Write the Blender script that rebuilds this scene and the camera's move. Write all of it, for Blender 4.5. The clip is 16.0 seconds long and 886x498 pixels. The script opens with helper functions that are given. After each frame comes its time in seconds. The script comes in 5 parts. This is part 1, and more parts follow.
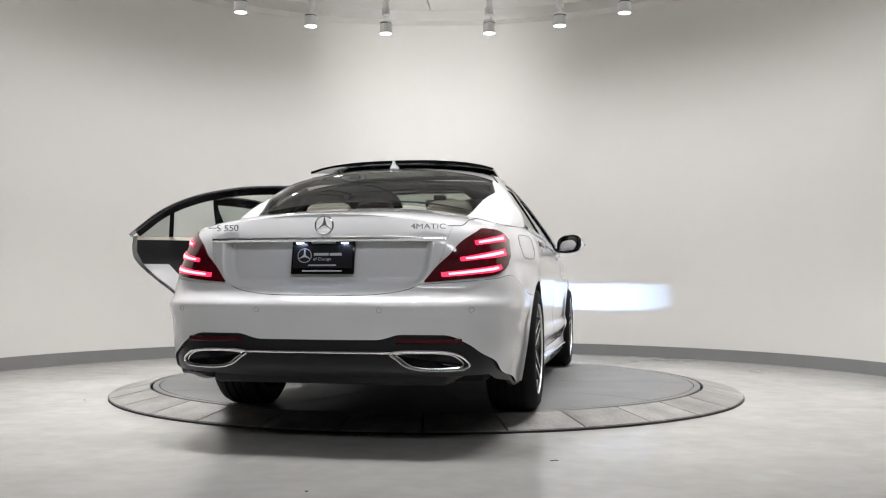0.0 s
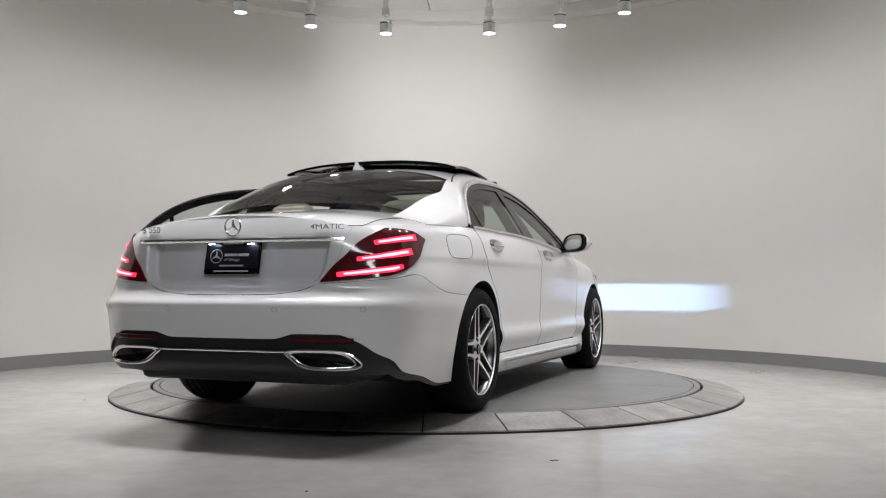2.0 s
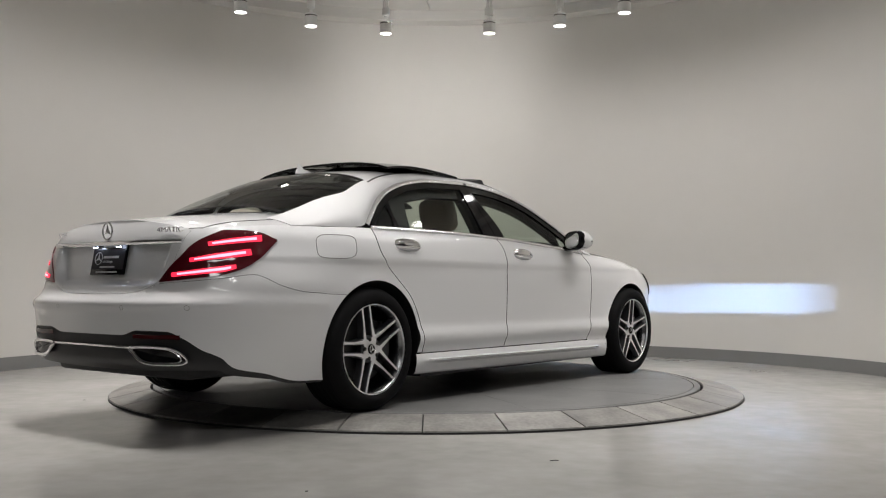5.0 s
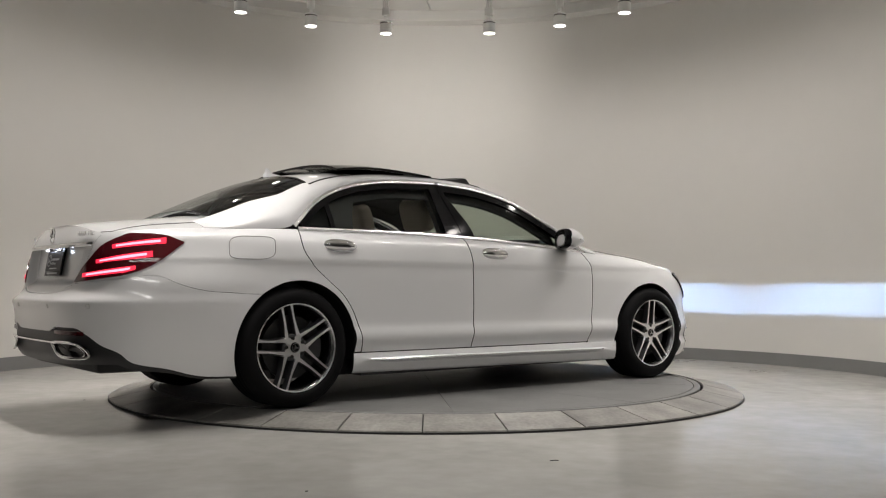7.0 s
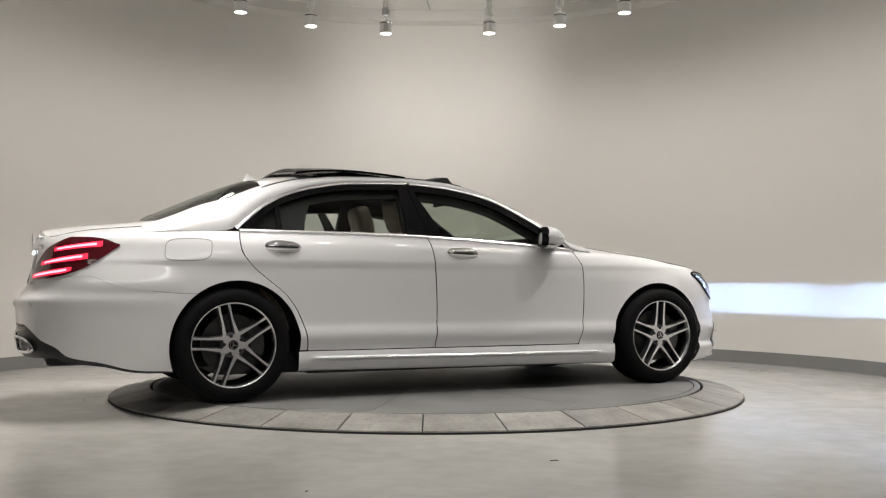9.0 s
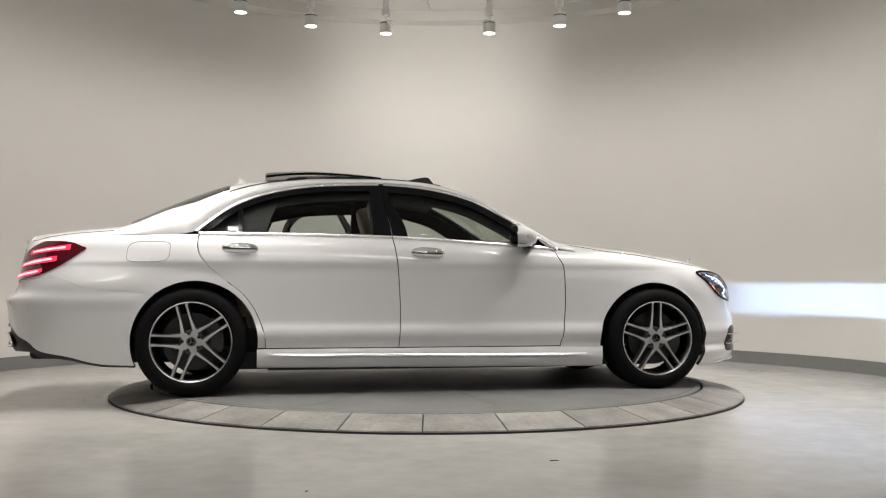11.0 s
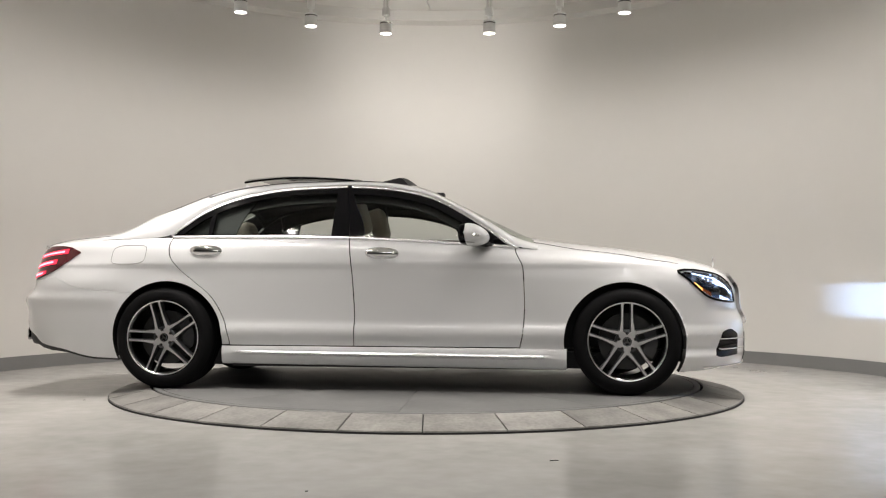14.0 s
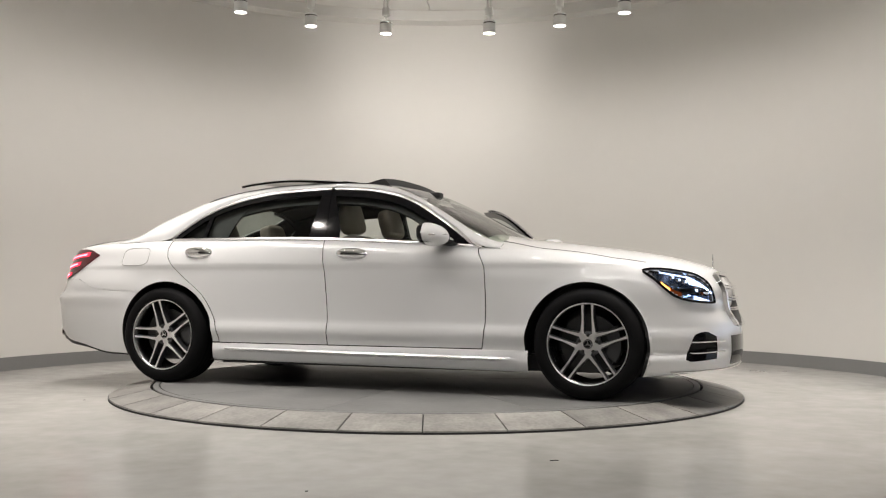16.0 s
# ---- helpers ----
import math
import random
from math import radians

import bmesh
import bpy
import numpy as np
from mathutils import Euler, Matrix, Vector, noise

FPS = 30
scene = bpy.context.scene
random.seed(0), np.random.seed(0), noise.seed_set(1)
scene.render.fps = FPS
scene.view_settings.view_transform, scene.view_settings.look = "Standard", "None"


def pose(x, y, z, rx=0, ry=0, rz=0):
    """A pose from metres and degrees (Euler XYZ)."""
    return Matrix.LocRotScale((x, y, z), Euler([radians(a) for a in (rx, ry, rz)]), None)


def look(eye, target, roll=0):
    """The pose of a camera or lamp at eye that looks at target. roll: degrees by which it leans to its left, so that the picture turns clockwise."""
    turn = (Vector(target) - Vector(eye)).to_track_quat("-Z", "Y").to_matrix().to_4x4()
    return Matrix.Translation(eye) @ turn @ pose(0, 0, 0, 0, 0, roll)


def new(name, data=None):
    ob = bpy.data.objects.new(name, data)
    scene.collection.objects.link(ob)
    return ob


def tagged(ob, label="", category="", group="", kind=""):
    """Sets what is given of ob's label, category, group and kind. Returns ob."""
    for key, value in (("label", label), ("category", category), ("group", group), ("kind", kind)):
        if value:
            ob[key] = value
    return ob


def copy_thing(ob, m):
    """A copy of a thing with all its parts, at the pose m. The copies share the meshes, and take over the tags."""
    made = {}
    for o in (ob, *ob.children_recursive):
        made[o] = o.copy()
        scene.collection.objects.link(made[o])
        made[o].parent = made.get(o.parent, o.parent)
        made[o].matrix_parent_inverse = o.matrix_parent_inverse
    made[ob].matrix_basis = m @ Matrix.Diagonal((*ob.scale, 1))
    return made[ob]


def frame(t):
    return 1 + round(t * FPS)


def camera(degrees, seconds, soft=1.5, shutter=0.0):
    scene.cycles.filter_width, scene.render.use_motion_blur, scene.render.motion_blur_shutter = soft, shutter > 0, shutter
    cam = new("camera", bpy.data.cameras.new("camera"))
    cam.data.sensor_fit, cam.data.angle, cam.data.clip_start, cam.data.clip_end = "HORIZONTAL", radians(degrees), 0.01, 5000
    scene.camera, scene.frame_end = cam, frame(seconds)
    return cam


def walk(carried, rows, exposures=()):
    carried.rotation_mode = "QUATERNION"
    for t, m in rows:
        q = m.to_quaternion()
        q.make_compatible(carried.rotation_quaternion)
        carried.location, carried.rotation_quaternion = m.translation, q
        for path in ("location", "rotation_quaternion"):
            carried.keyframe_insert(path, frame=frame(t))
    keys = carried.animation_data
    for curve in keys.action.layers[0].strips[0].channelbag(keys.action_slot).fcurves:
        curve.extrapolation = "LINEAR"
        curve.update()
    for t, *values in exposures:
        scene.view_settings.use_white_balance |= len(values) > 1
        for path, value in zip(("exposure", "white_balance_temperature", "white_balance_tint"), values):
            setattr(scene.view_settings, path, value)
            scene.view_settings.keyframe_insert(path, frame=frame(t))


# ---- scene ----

EYE = (0.0, -7.3895, 0.7049)
SECONDS = 16.0
cam = camera(49.95, SECONDS, soft=1.15)
_p, _y = radians(2.3022), radians(0.8895)
AIM = (EYE[0] + math.sin(_y) * math.cos(_p), EYE[1] + math.cos(_y) * math.cos(_p), EYE[2] + math.sin(_p))
STAND = look(EYE, AIM, 0.139)
walk(cam, [(0.0, STAND), (SECONDS, STAND)],
     exposures=[(0.0, 0.68, 6050, 10), (1.5, 0.45, 6050, 10), (3.5, 0.20, 6100, 10), (4.5, 0.12, 6200, 10), (6.3, 0.0, 6500, 10), (7.5, 0.05, 6500, 10), (9.0, 0.25, 6500, 10),
                (12.5, 0.37, 6500, 10), (16.0, 0.44, 6550, 10)])

# ---- world and lights ----
FLOOR = -0.074      # showroom floor; the turning disc is at 0
WALL_R = 4.15
world = bpy.data.worlds.new("world")
scene.world = world
world.use_nodes = True
world.node_tree.nodes["Background"].inputs[0].default_value = (0.8, 0.85, 0.9, 1)
world.node_tree.nodes["Background"].inputs[1].default_value = 0.01

SPOT_R, SPOT_Z = 2.52, 3.355
SPOT_ANGLES = [136.3, 118.5, 100.3, 75.5, 58.2, 41.5, 22.0, 3.0, -16.0, -35.0, -54.0, -73.0, -98.0, -117.0, -136.0, -155.0, -174.0, 155.0]


def spot_lamp(eye, target, watts, degrees, blend, size, colour=(1.0, 0.94, 0.89)):
    data = bpy.data.lights.new("spot_light", "SPOT")
    data.energy, data.spot_size, data.spot_blend, data.shadow_soft_size, data.color = watts, radians(degrees), blend, size, colour
    ob = new("spot_light", data)
    ob.matrix_world = look(eye, target)
    return ob


def area_lamp(m, sx, sy, watts, colour=(1, 1, 1)):
    data = bpy.data.lights.new("fill_panel_light", "AREA")
    data.shape, data.size, data.size_y, data.energy, data.color = "RECTANGLE", sx, sy, watts, colour
    ob = new("fill_panel_light", data)
    ob.matrix_world = m
    return ob


for a in SPOT_ANGLES:
    c, d = math.cos(radians(a)), math.sin(radians(a))
    spot_lamp((SPOT_R * c, SPOT_R * d, SPOT_Z - 0.03), (SPOT_R * 1.36 * c, SPOT_R * 1.36 * d, 0), (23 if d > 0.5 else 29 if d > -0.2 else 10) * (0.75 if c > 0.8 else 0.9 if c < -0.8 else 1.0), 172, 1.0, 0.05)
    spot_lamp((SPOT_R * c, SPOT_R * d, SPOT_Z - 0.03), (SPOT_R * 1.05 * c, SPOT_R * 1.05 * d, 0), (112 if c < -0.8 else 95 if c > 0.8 else 48) if d > -0.2 else 120 if c < -0.6 else 92, 76, 0.9, 0.05)
# the heads on the open side, aimed at the car
for a, watts in ((-16.0, 42), (-35.0, 42), (-54.0, 8), (-117.0, 8), (-136.0, 42), (-155.0, 44)):
    c, d = math.cos(radians(a)), math.sin(radians(a))
    spot_lamp((SPOT_R * c, SPOT_R * d, SPOT_Z - 0.03), (0.8 * c, 0.8 * d, 0.45), watts, 80, 0.8, 0.05)
for a in (100.3, 75.5):
    c, d = math.cos(radians(a)), math.sin(radians(a))
    spot_lamp((SPOT_R * c, SPOT_R * d, SPOT_Z - 0.03), (0.05, 4.1, 3.38), 26, 125, 1.0, 0.05)
# front fill: unseen ceiling panels, assumed over the showroom in front of the turntable
area_lamp(pose(0, -7.5, 3.9), 5.0, 0.6, 78, (1.0, 0.97, 0.94))

# ---- materials ----


def material(name, colour=(0.8, 0.8, 0.8), rough=0.5, metal=0.0, coat=0.0, emit=None, strength=0.0, vary=0.0, scale=6.0, bump=0.0, bump_scale=60.0, stretch=(1, 1, 1), spec=0.5, pieces=0.0):
    m = bpy.data.materials.new(name)
    m.use_nodes = True
    nt = m.node_tree
    b = nt.nodes["Principled BSDF"]
    b.inputs["Base Color"].default_value = (*colour, 1)
    b.inputs["Roughness"].default_value, b.inputs["Metallic"].default_value = rough, metal
    b.inputs["Coat Weight"].default_value, b.inputs["Coat Roughness"].default_value = coat, 0.04
    b.inputs["Specular IOR Level"].default_value = spec
    if emit:
        b.inputs["Emission Color"].default_value, b.inputs["Emission Strength"].default_value = (*emit, 1), strength
    if vary or bump:
        co = nt.nodes.new("ShaderNodeTexCoord")
        mp = nt.nodes.new("ShaderNodeMapping")
        mp.inputs["Scale"].default_value = stretch
        nt.links.new(co.outputs["Object"], mp.inputs["Vector"])
    if vary:
        n1, n2 = nt.nodes.new("ShaderNodeTexNoise"), nt.nodes.new("ShaderNodeTexNoise")
        for n, sc in ((n1, scale), (n2, scale * 9)):
            n.inputs["Scale"].default_value, n.inputs["Detail"].default_value = sc, 5
            nt.links.new(mp.outputs[0], n.inputs["Vector"])
        mix = nt.nodes.new("ShaderNodeMix")
        mix.data_type, mix.inputs[0].default_value = "FLOAT", 0.35
        nt.links.new(n1.outputs[0], mix.inputs[2])
        nt.links.new(n2.outputs[0], mix.inputs[3])
        ramp = nt.nodes.new("ShaderNodeValToRGB")
        lo, hi = 1 - vary, 1 + vary
        ramp.color_ramp.elements[0].position, ramp.color_ramp.elements[1].position = 0.3, 0.7
        ramp.color_ramp.elements[0].color = (*[min(1, v * lo) for v in colour], 1)
        ramp.color_ramp.elements[1].color = (*[min(1, v * hi) for v in colour], 1)
        nt.links.new(mix.outputs[0], ramp.inputs[0])
        colour_out = ramp.outputs[0]
        if pieces:      # each piece a little lighter or darker, with its own part of the grain
            info, mr, hs = nt.nodes.new("ShaderNodeObjectInfo"), nt.nodes.new("ShaderNodeMapRange"), nt.nodes.new("ShaderNodeHueSaturation")
            mr.inputs[3].default_value, mr.inputs[4].default_value = 1 - pieces, 1 + pieces
            nt.links.new(info.outputs["Random"], mr.inputs[0])
            nt.links.new(mr.outputs[0], hs.inputs["Value"])
            nt.links.new(colour_out, hs.inputs["Color"])
            colour_out = hs.outputs[0]
            add, mul = nt.nodes.new("ShaderNodeVectorMath"), nt.nodes.new("ShaderNodeMath")
            mul.operation, mul.inputs[1].default_value = "MULTIPLY", 37.0
            nt.links.new(info.outputs["Random"], mul.inputs[0])
            nt.links.new(mp.outputs[0], add.inputs[0])
            nt.links.new(mul.outputs[0], add.inputs[1])
            for n in (n1, n2):
                nt.links.new(add.outputs[0], n.inputs["Vector"])
        nt.links.new(colour_out, b.inputs["Base Color"])
        rr = nt.nodes.new("ShaderNodeMapRange")
        rr.inputs[3].default_value, rr.inputs[4].default_value = max(0.02, rough - 0.08), min(1, rough + 0.08)
        nt.links.new(mix.outputs[0], rr.inputs[0])
        nt.links.new(rr.outputs[0], b.inputs["Roughness"])
    if bump:
        nb, bp = nt.nodes.new("ShaderNodeTexNoise"), nt.nodes.new("ShaderNodeBump")
        nb.inputs["Scale"].default_value, nb.inputs["Detail"].default_value = bump_scale, 4
        bp.inputs["Strength"].default_value, bp.inputs["Distance"].default_value = bump, 0.005
        nt.links.new(mp.outputs[0], nb.inputs["Vector"])
        nt.links.new(nb.outputs[0], bp.inputs["Height"])
        nt.links.new(bp.outputs[0], b.inputs["Normal"])
    return m


def pane_material(name, tint):
    """Thin glass: light passes straight through, tinted; Fresnel gives the gloss."""
    m = bpy.data.materials.new(name)
    m.use_nodes = True
    nt = m.node_tree
    nt.nodes.clear()
    out, mix = nt.nodes.new("ShaderNodeOutputMaterial"), nt.nodes.new("ShaderNodeMixShader")
    tr, gl, lw = nt.nodes.new("ShaderNodeBsdfTransparent"), nt.nodes.new("ShaderNodeBsdfGlossy"), nt.nodes.new("ShaderNodeLayerWeight")
    tr.inputs[0].default_value, gl.inputs["Roughness"].default_value = (*tint, 1), 0.015
    pw, ma = nt.nodes.new("ShaderNodeMath"), nt.nodes.new("ShaderNodeMath")
    pw.operation, pw.inputs[1].default_value = "POWER", 5.0
    ma.operation, ma.inputs[1].default_value, ma.inputs[2].default_value = "MULTIPLY_ADD", 0.9, 0.022
    lw.inputs[0].default_value = 0.5
    nt.links.new(lw.outputs["Facing"], pw.inputs[0])
    nt.links.new(pw.outputs[0], ma.inputs[0])
    nt.links.new(ma.outputs[0], mix.inputs[0])
    nt.links.new(tr.outputs[0], mix.inputs[1])
    nt.links.new(gl.outputs[0], mix.inputs[2])
    nt.links.new(mix.outputs[0], out.inputs[0])
    return m


M_WALL = material("wall_paint", (0.78, 0.765, 0.73), 0.75, vary=0.015, scale=0.8, bump=0.04, bump_scale=90)
# for the added unseen walls; grey chosen for what the car reflects
M_FAR = material("unseen_wall_grey", (0.20, 0.195, 0.19), 0.7, vary=0.05, scale=1.0)
M_CEIL = material("ceiling_paint", (0.7, 0.69, 0.66), 0.8, vary=0.02, scale=1.0)
M_FLOOR = material("polished_concrete", (0.42, 0.41, 0.39), 0.19, vary=0.16, scale=0.9, bump=0.03, bump_scale=14)
M_BASE = material("grey_skirting", (0.23, 0.23, 0.23), 0.5, vary=0.05, scale=3)
M_TILE = material("ring_concrete", (0.23, 0.223, 0.208), 0.40, vary=0.5, scale=5.0, bump=0.12, bump_scale=40, pieces=0.14)
M_DISC = material("disc_steel_paint", (0.16, 0.16, 0.157), 0.46, vary=0.32, scale=2.2, bump=0.02, bump_scale=120, spec=0.3)
M_GAP = material("joint_black", (0.015, 0.015, 0.015), 0.8)
M_PAINT = material("white_pearl_paint", (0.79, 0.795, 0.80), 0.28, coat=1.0)
M_SKIN = material("white_pearl_skin", (0.79, 0.795, 0.80), 0.28, coat=1.0)
M_JOINT = material("grey_joint", (0.25, 0.25, 0.245), 0.5)
M_BOWL = material("lamp_reflector", (0.62, 0.68, 0.78), 0.22, metal=0.9)
M_REDCORE = material("red_light_core", (0.4, 0.05, 0.06), 0.3, emit=(1.0, 0.26, 0.34), strength=2.6)
M_BLACK = material("black_plastic", (0.012, 0.012, 0.013), 0.42, bump=0.02, bump_scale=200)
M_GLOSS = material("gloss_black", (0.005, 0.005, 0.006), 0.06, spec=0.2)
M_TRIM = material("satin_bright_trim", (0.82, 0.82, 0.83), 0.26, metal=1.0)
M_RUBBER = material("tyre_rubber", (0.005, 0.005, 0.0055), 0.7, vary=0.15, scale=20, bump=0.05, bump_scale=120, spec=0.12)
M_CHROME = material("chrome", (0.78, 0.78, 0.79), 0.09, metal=1.0)
M_ALLOY = material("machined_alloy", (0.84, 0.84, 0.85), 0.36, metal=1.0)
M_RIM = material("dark_alloy", (0.10, 0.103, 0.108), 0.32, metal=0.8)
M_BARREL = material("silver_barrel", (0.34, 0.345, 0.35), 0.24, metal=1.0)
M_IRON = material("brake_iron", (0.06, 0.06, 0.06), 0.45, metal=0.8, vary=0.1, scale=30)
M_SEAT = material("beige_leather", (0.42, 0.37, 0.31), 0.5, vary=0.06, scale=14, bump=0.15, bump_scale=130)
M_DARK = material("dark_trim", (0.010, 0.010, 0.011), 0.6, bump=0.05, bump_scale=200)
M_RED = material("red_lens", (0.08, 0.003, 0.008), 0.08, coat=0.7)
M_REDBAR = material("red_light_bar", (0.3, 0.01, 0.02), 0.3, emit=(1.0, 0.022, 0.06), strength=1.5)
M_REFLECTOR = material("red_reflector", (0.06, 0.004, 0.007), 0.2)
M_AMBER = material("amber_lamp", (0.5, 0.14, 0.02), 0.3, emit=(1.0, 0.40, 0.08), strength=3.0)
M_MARKER = material("orange_reflector", (0.30, 0.06, 0.015), 0.15)
M_HEAD = material("headlamp_beam", (0.9, 0.9, 0.9), 0.3, emit=(0.42, 0.62, 1.0), strength=215000)
M_DRL = material("headlamp_glow", (0.8, 0.85, 0.95), 0.2, emit=(0.50, 0.66, 1.0), strength=2.0)
M_PLATELAMP = material("plate_lamp", (0.9, 0.9, 0.9), 0.3, emit=(0.7, 0.8, 1.0), strength=20.0)
M_PLATE = material("plate_black", (0.012, 0.011, 0.014), 0.35, spec=0.2)
M_PRINT = material("plate_print", (0.55, 0.55, 0.55), 0.4)
M_LAMPWHITE = material("white_fixture", (0.85, 0.85, 0.83), 0.45)
M_LAMPGLOW = material("lamp_glow", (1, 1, 1), 0.4, emit=(1.0, 0.96, 0.88), strength=9.0)
M_GLASS = pane_material("clear_glass", (0.72, 0.76, 0.73))
M_TINT = pane_material("tinted_glass", (0.52, 0.55, 0.53))
M_SCREEN = pane_material("windscreen_glass", (0.70, 0.76, 0.68))
M_LENS = pane_material("lens_glass", (0.9, 0.92, 0.95))
M_MIRROR = material("mirror_glass", (0.8, 0.8, 0.8), 0.02, metal=1.0)

# ---- mesh helpers ----


def mesh_of(bm, name, mat, smooth=40):
    me = bpy.data.meshes.new(name)
    bmesh.ops.remove_doubles(bm, verts=bm.verts, dist=1e-5)
    bm.to_mesh(me)
    bm.free()
    if mat is M_PAINT:
        mat = [M_PAINT, M_GAP]      # returned edges lie in the dark joints
    for m in (mat if isinstance(mat, (list, tuple)) else [mat]):
        me.materials.append(m)
    if smooth:
        me.shade_smooth()
        me.set_sharp_from_angle(angle=radians(smooth))
    return me


def part(name, bm, mat, parent=None, label="", smooth=40):
    ob = new(name, mesh_of(bm, name, mat, smooth))
    if parent:
        ob.parent = parent
    return tagged(ob, label)


def again(name, data, parent, label=""):
    ob = new(name, data)
    ob.parent = parent
    return tagged(ob, label)


def fill(bm, rows, close=False, mat=0):
    """Quads between rows of points."""
    vs = [[bm.verts.new(q) for q in r] for r in rows]
    for a, b in zip(vs, vs[1:]):
        n = len(a)
        for i in range(n if close else n - 1):
            j = (i + 1) % n
            try:
                f = bm.faces.new((a[i], a[j], b[j], b[i]))
                f.material_index = mat
            except ValueError:
                pass
    return vs


def box(bm, c, size, rot=None, bevel=0.0, mat=0):
    m = Matrix.Translation(c) @ (rot or Matrix()) @ Matrix.Diagonal((*size, 1))
    r = bmesh.ops.create_cube(bm, size=1, matrix=m)
    fs = {f for v in r["verts"] for f in v.link_faces}
    for f in fs:
        f.material_index = mat
    if bevel:
        es = list({e for f in fs for e in f.edges})
        bmesh.ops.bevel(bm, geom=es, offset=bevel, segments=2, profile=0.5, affect="EDGES", material=-1)


def lathe(bm, prof, n=48, axis="z", centre=(0, 0, 0), mat=0, close_ends=False):
    """prof: (radius, height) pairs turned round an axis."""
    rows = []
    for r, h in prof:
        row = []
        for k in range(n):
            a = 2 * math.pi * k / n
            c, d = r * math.cos(a), r * math.sin(a)
            q = {"z": (c, d, h), "y": (c, h, d), "x": (h, c, d)}[axis]
            row.append(tuple(q[i] + centre[i] for i in range(3)))
        rows.append(row)
    vs = fill(bm, rows, True, mat)
    if close_ends:
        for v in (vs[0], vs[-1]):
            f = bm.faces.new(v)
            f.material_index = mat


def tube(bm, pts, r, n=8, closed=False, flat=1.0, mat=0):
    pts = [Vector(q) for q in pts]
    rows, up = [], None
    m = len(pts)
    for i, q in enumerate(pts):
        a, b = pts[i - 1] if (i or closed) else q, pts[(i + 1) % m] if (i < m - 1 or closed) else q
        t = (b - a).normalized()
        if up is None:
            up = Vector((0, 0, 1)) if abs(t.z) < 0.9 else Vector((0, 1, 0))
        side = t.cross(up).normalized()
        up = side.cross(t).normalized()
        rows.append([q + side * r * math.cos(2 * math.pi * k / n) + up * r * flat * math.sin(2 * math.pi * k / n) for k in range(n)])
    if closed:
        rows.append(rows[0])
    vs = fill(bm, rows, True, mat)
    if not closed:
        for v in (vs[0], vs[-1]):
            try:
                bm.faces.new(v).material_index = mat
            except ValueError:
                pass


def pc(xs, ys):
    """A smooth monotone curve through points."""
    x, y = np.array(xs, float), np.array(ys, float)
    h, d = np.diff(x), np.diff(y) / np.diff(x)
    m = np.zeros(len(x))
    m[0], m[-1] = d[0], d[-1]
    for i in range(1, len(x) - 1):
        if d[i - 1] * d[i] > 0:
            w1, w2 = 2 * h[i] + h[i - 1], h[i] + 2 * h[i - 1]
            m[i] = (w1 + w2) / (w1 / d[i - 1] + w2 / d[i])

    def f(v):
        v = min(max(v, x[0]), x[-1])
        i = min(max(int(np.searchsorted(x, v)) - 1, 0), len(x) - 2)
        t = (v - x[i]) / h[i]
        return float(y[i] * (1 + 2 * t) * (1 - t) ** 2 + m[i] * h[i] * t * (1 - t) ** 2 + y[i + 1] * t * t * (3 - 2 * t) + m[i + 1] * h[i] * t * t * (t - 1))
    return f


def thicken(bm, t, middle):
    """Turn the faces away from the middle and give the sheet a returned edge, t deep, all round."""
    bmesh.ops.remove_doubles(bm, verts=bm.verts, dist=1e-5)
    bmesh.ops.dissolve_degenerate(bm, edges=bm.edges, dist=1e-6)
    bmesh.ops.recalc_face_normals(bm, faces=bm.faces)
    bm.normal_update()
    s = sum(f.calc_area() * f.normal.dot(f.calc_center_median() - Vector(middle)) for f in bm.faces)
    if s < 0:
        bmesh.ops.reverse_faces(bm, faces=bm.faces)
    bm.normal_update()
    edges = [e for e in bm.edges if e.is_boundary and not (e.verts[0].tag and e.verts[1].tag)]
    for e in edges:
        a, b = e.link_loops[0].vert, e.link_loops[0].link_loop_next.vert
        q = [bm.verts.new(a.co), bm.verts.new(b.co), bm.verts.new(b.co - b.normal * t), bm.verts.new(a.co - a.normal * t)]
        try:
            bm.faces.new((q[1], q[0], q[3], q[2])).material_index = 1
        except ValueError:
            pass


def letters(text, size, m, mat, parent, name="lettering", depth=0.0015, align="CENTER"):
    cu = bpy.data.curves.new(name, "FONT")
    cu.body, cu.size, cu.extrude, cu.align_x, cu.align_y = text, size, depth, align, "CENTER"
    tmp = bpy.data.objects.new("tmp", cu)
    scene.collection.objects.link(tmp)
    me = bpy.data.meshes.new_from_object(tmp.evaluated_get(bpy.context.evaluated_depsgraph_get()))
    bpy.data.objects.remove(tmp)
    me.transform(m)
    me.materials.clear()
    me.materials.append(mat)
    ob = new(name, me)
    ob.parent = parent
    return ob


# ---- the room ----


def arc_wall(name, r0, r1, z0, z1, a0, a1, mat, n=120, label="", kind="structure"):
    bm = bmesh.new()
    rows = []
    for k in range(n + 1):
        a = radians(a0 + (a1 - a0) * k / n)
        c, d = math.cos(a), math.sin(a)
        rows.append([(r0 * c, r0 * d, z0), (r1 * c, r1 * d, z0), (r1 * c, r1 * d, z1), (r0 * c, r0 * d, z1)])
    vs = fill(bm, rows, True)
    bm.faces.new(vs[0])
    bm.faces.new(vs[-1])
    bmesh.ops.recalc_face_normals(bm, faces=bm.faces)
    return tagged(part(name, bm, mat), label, kind=kind)


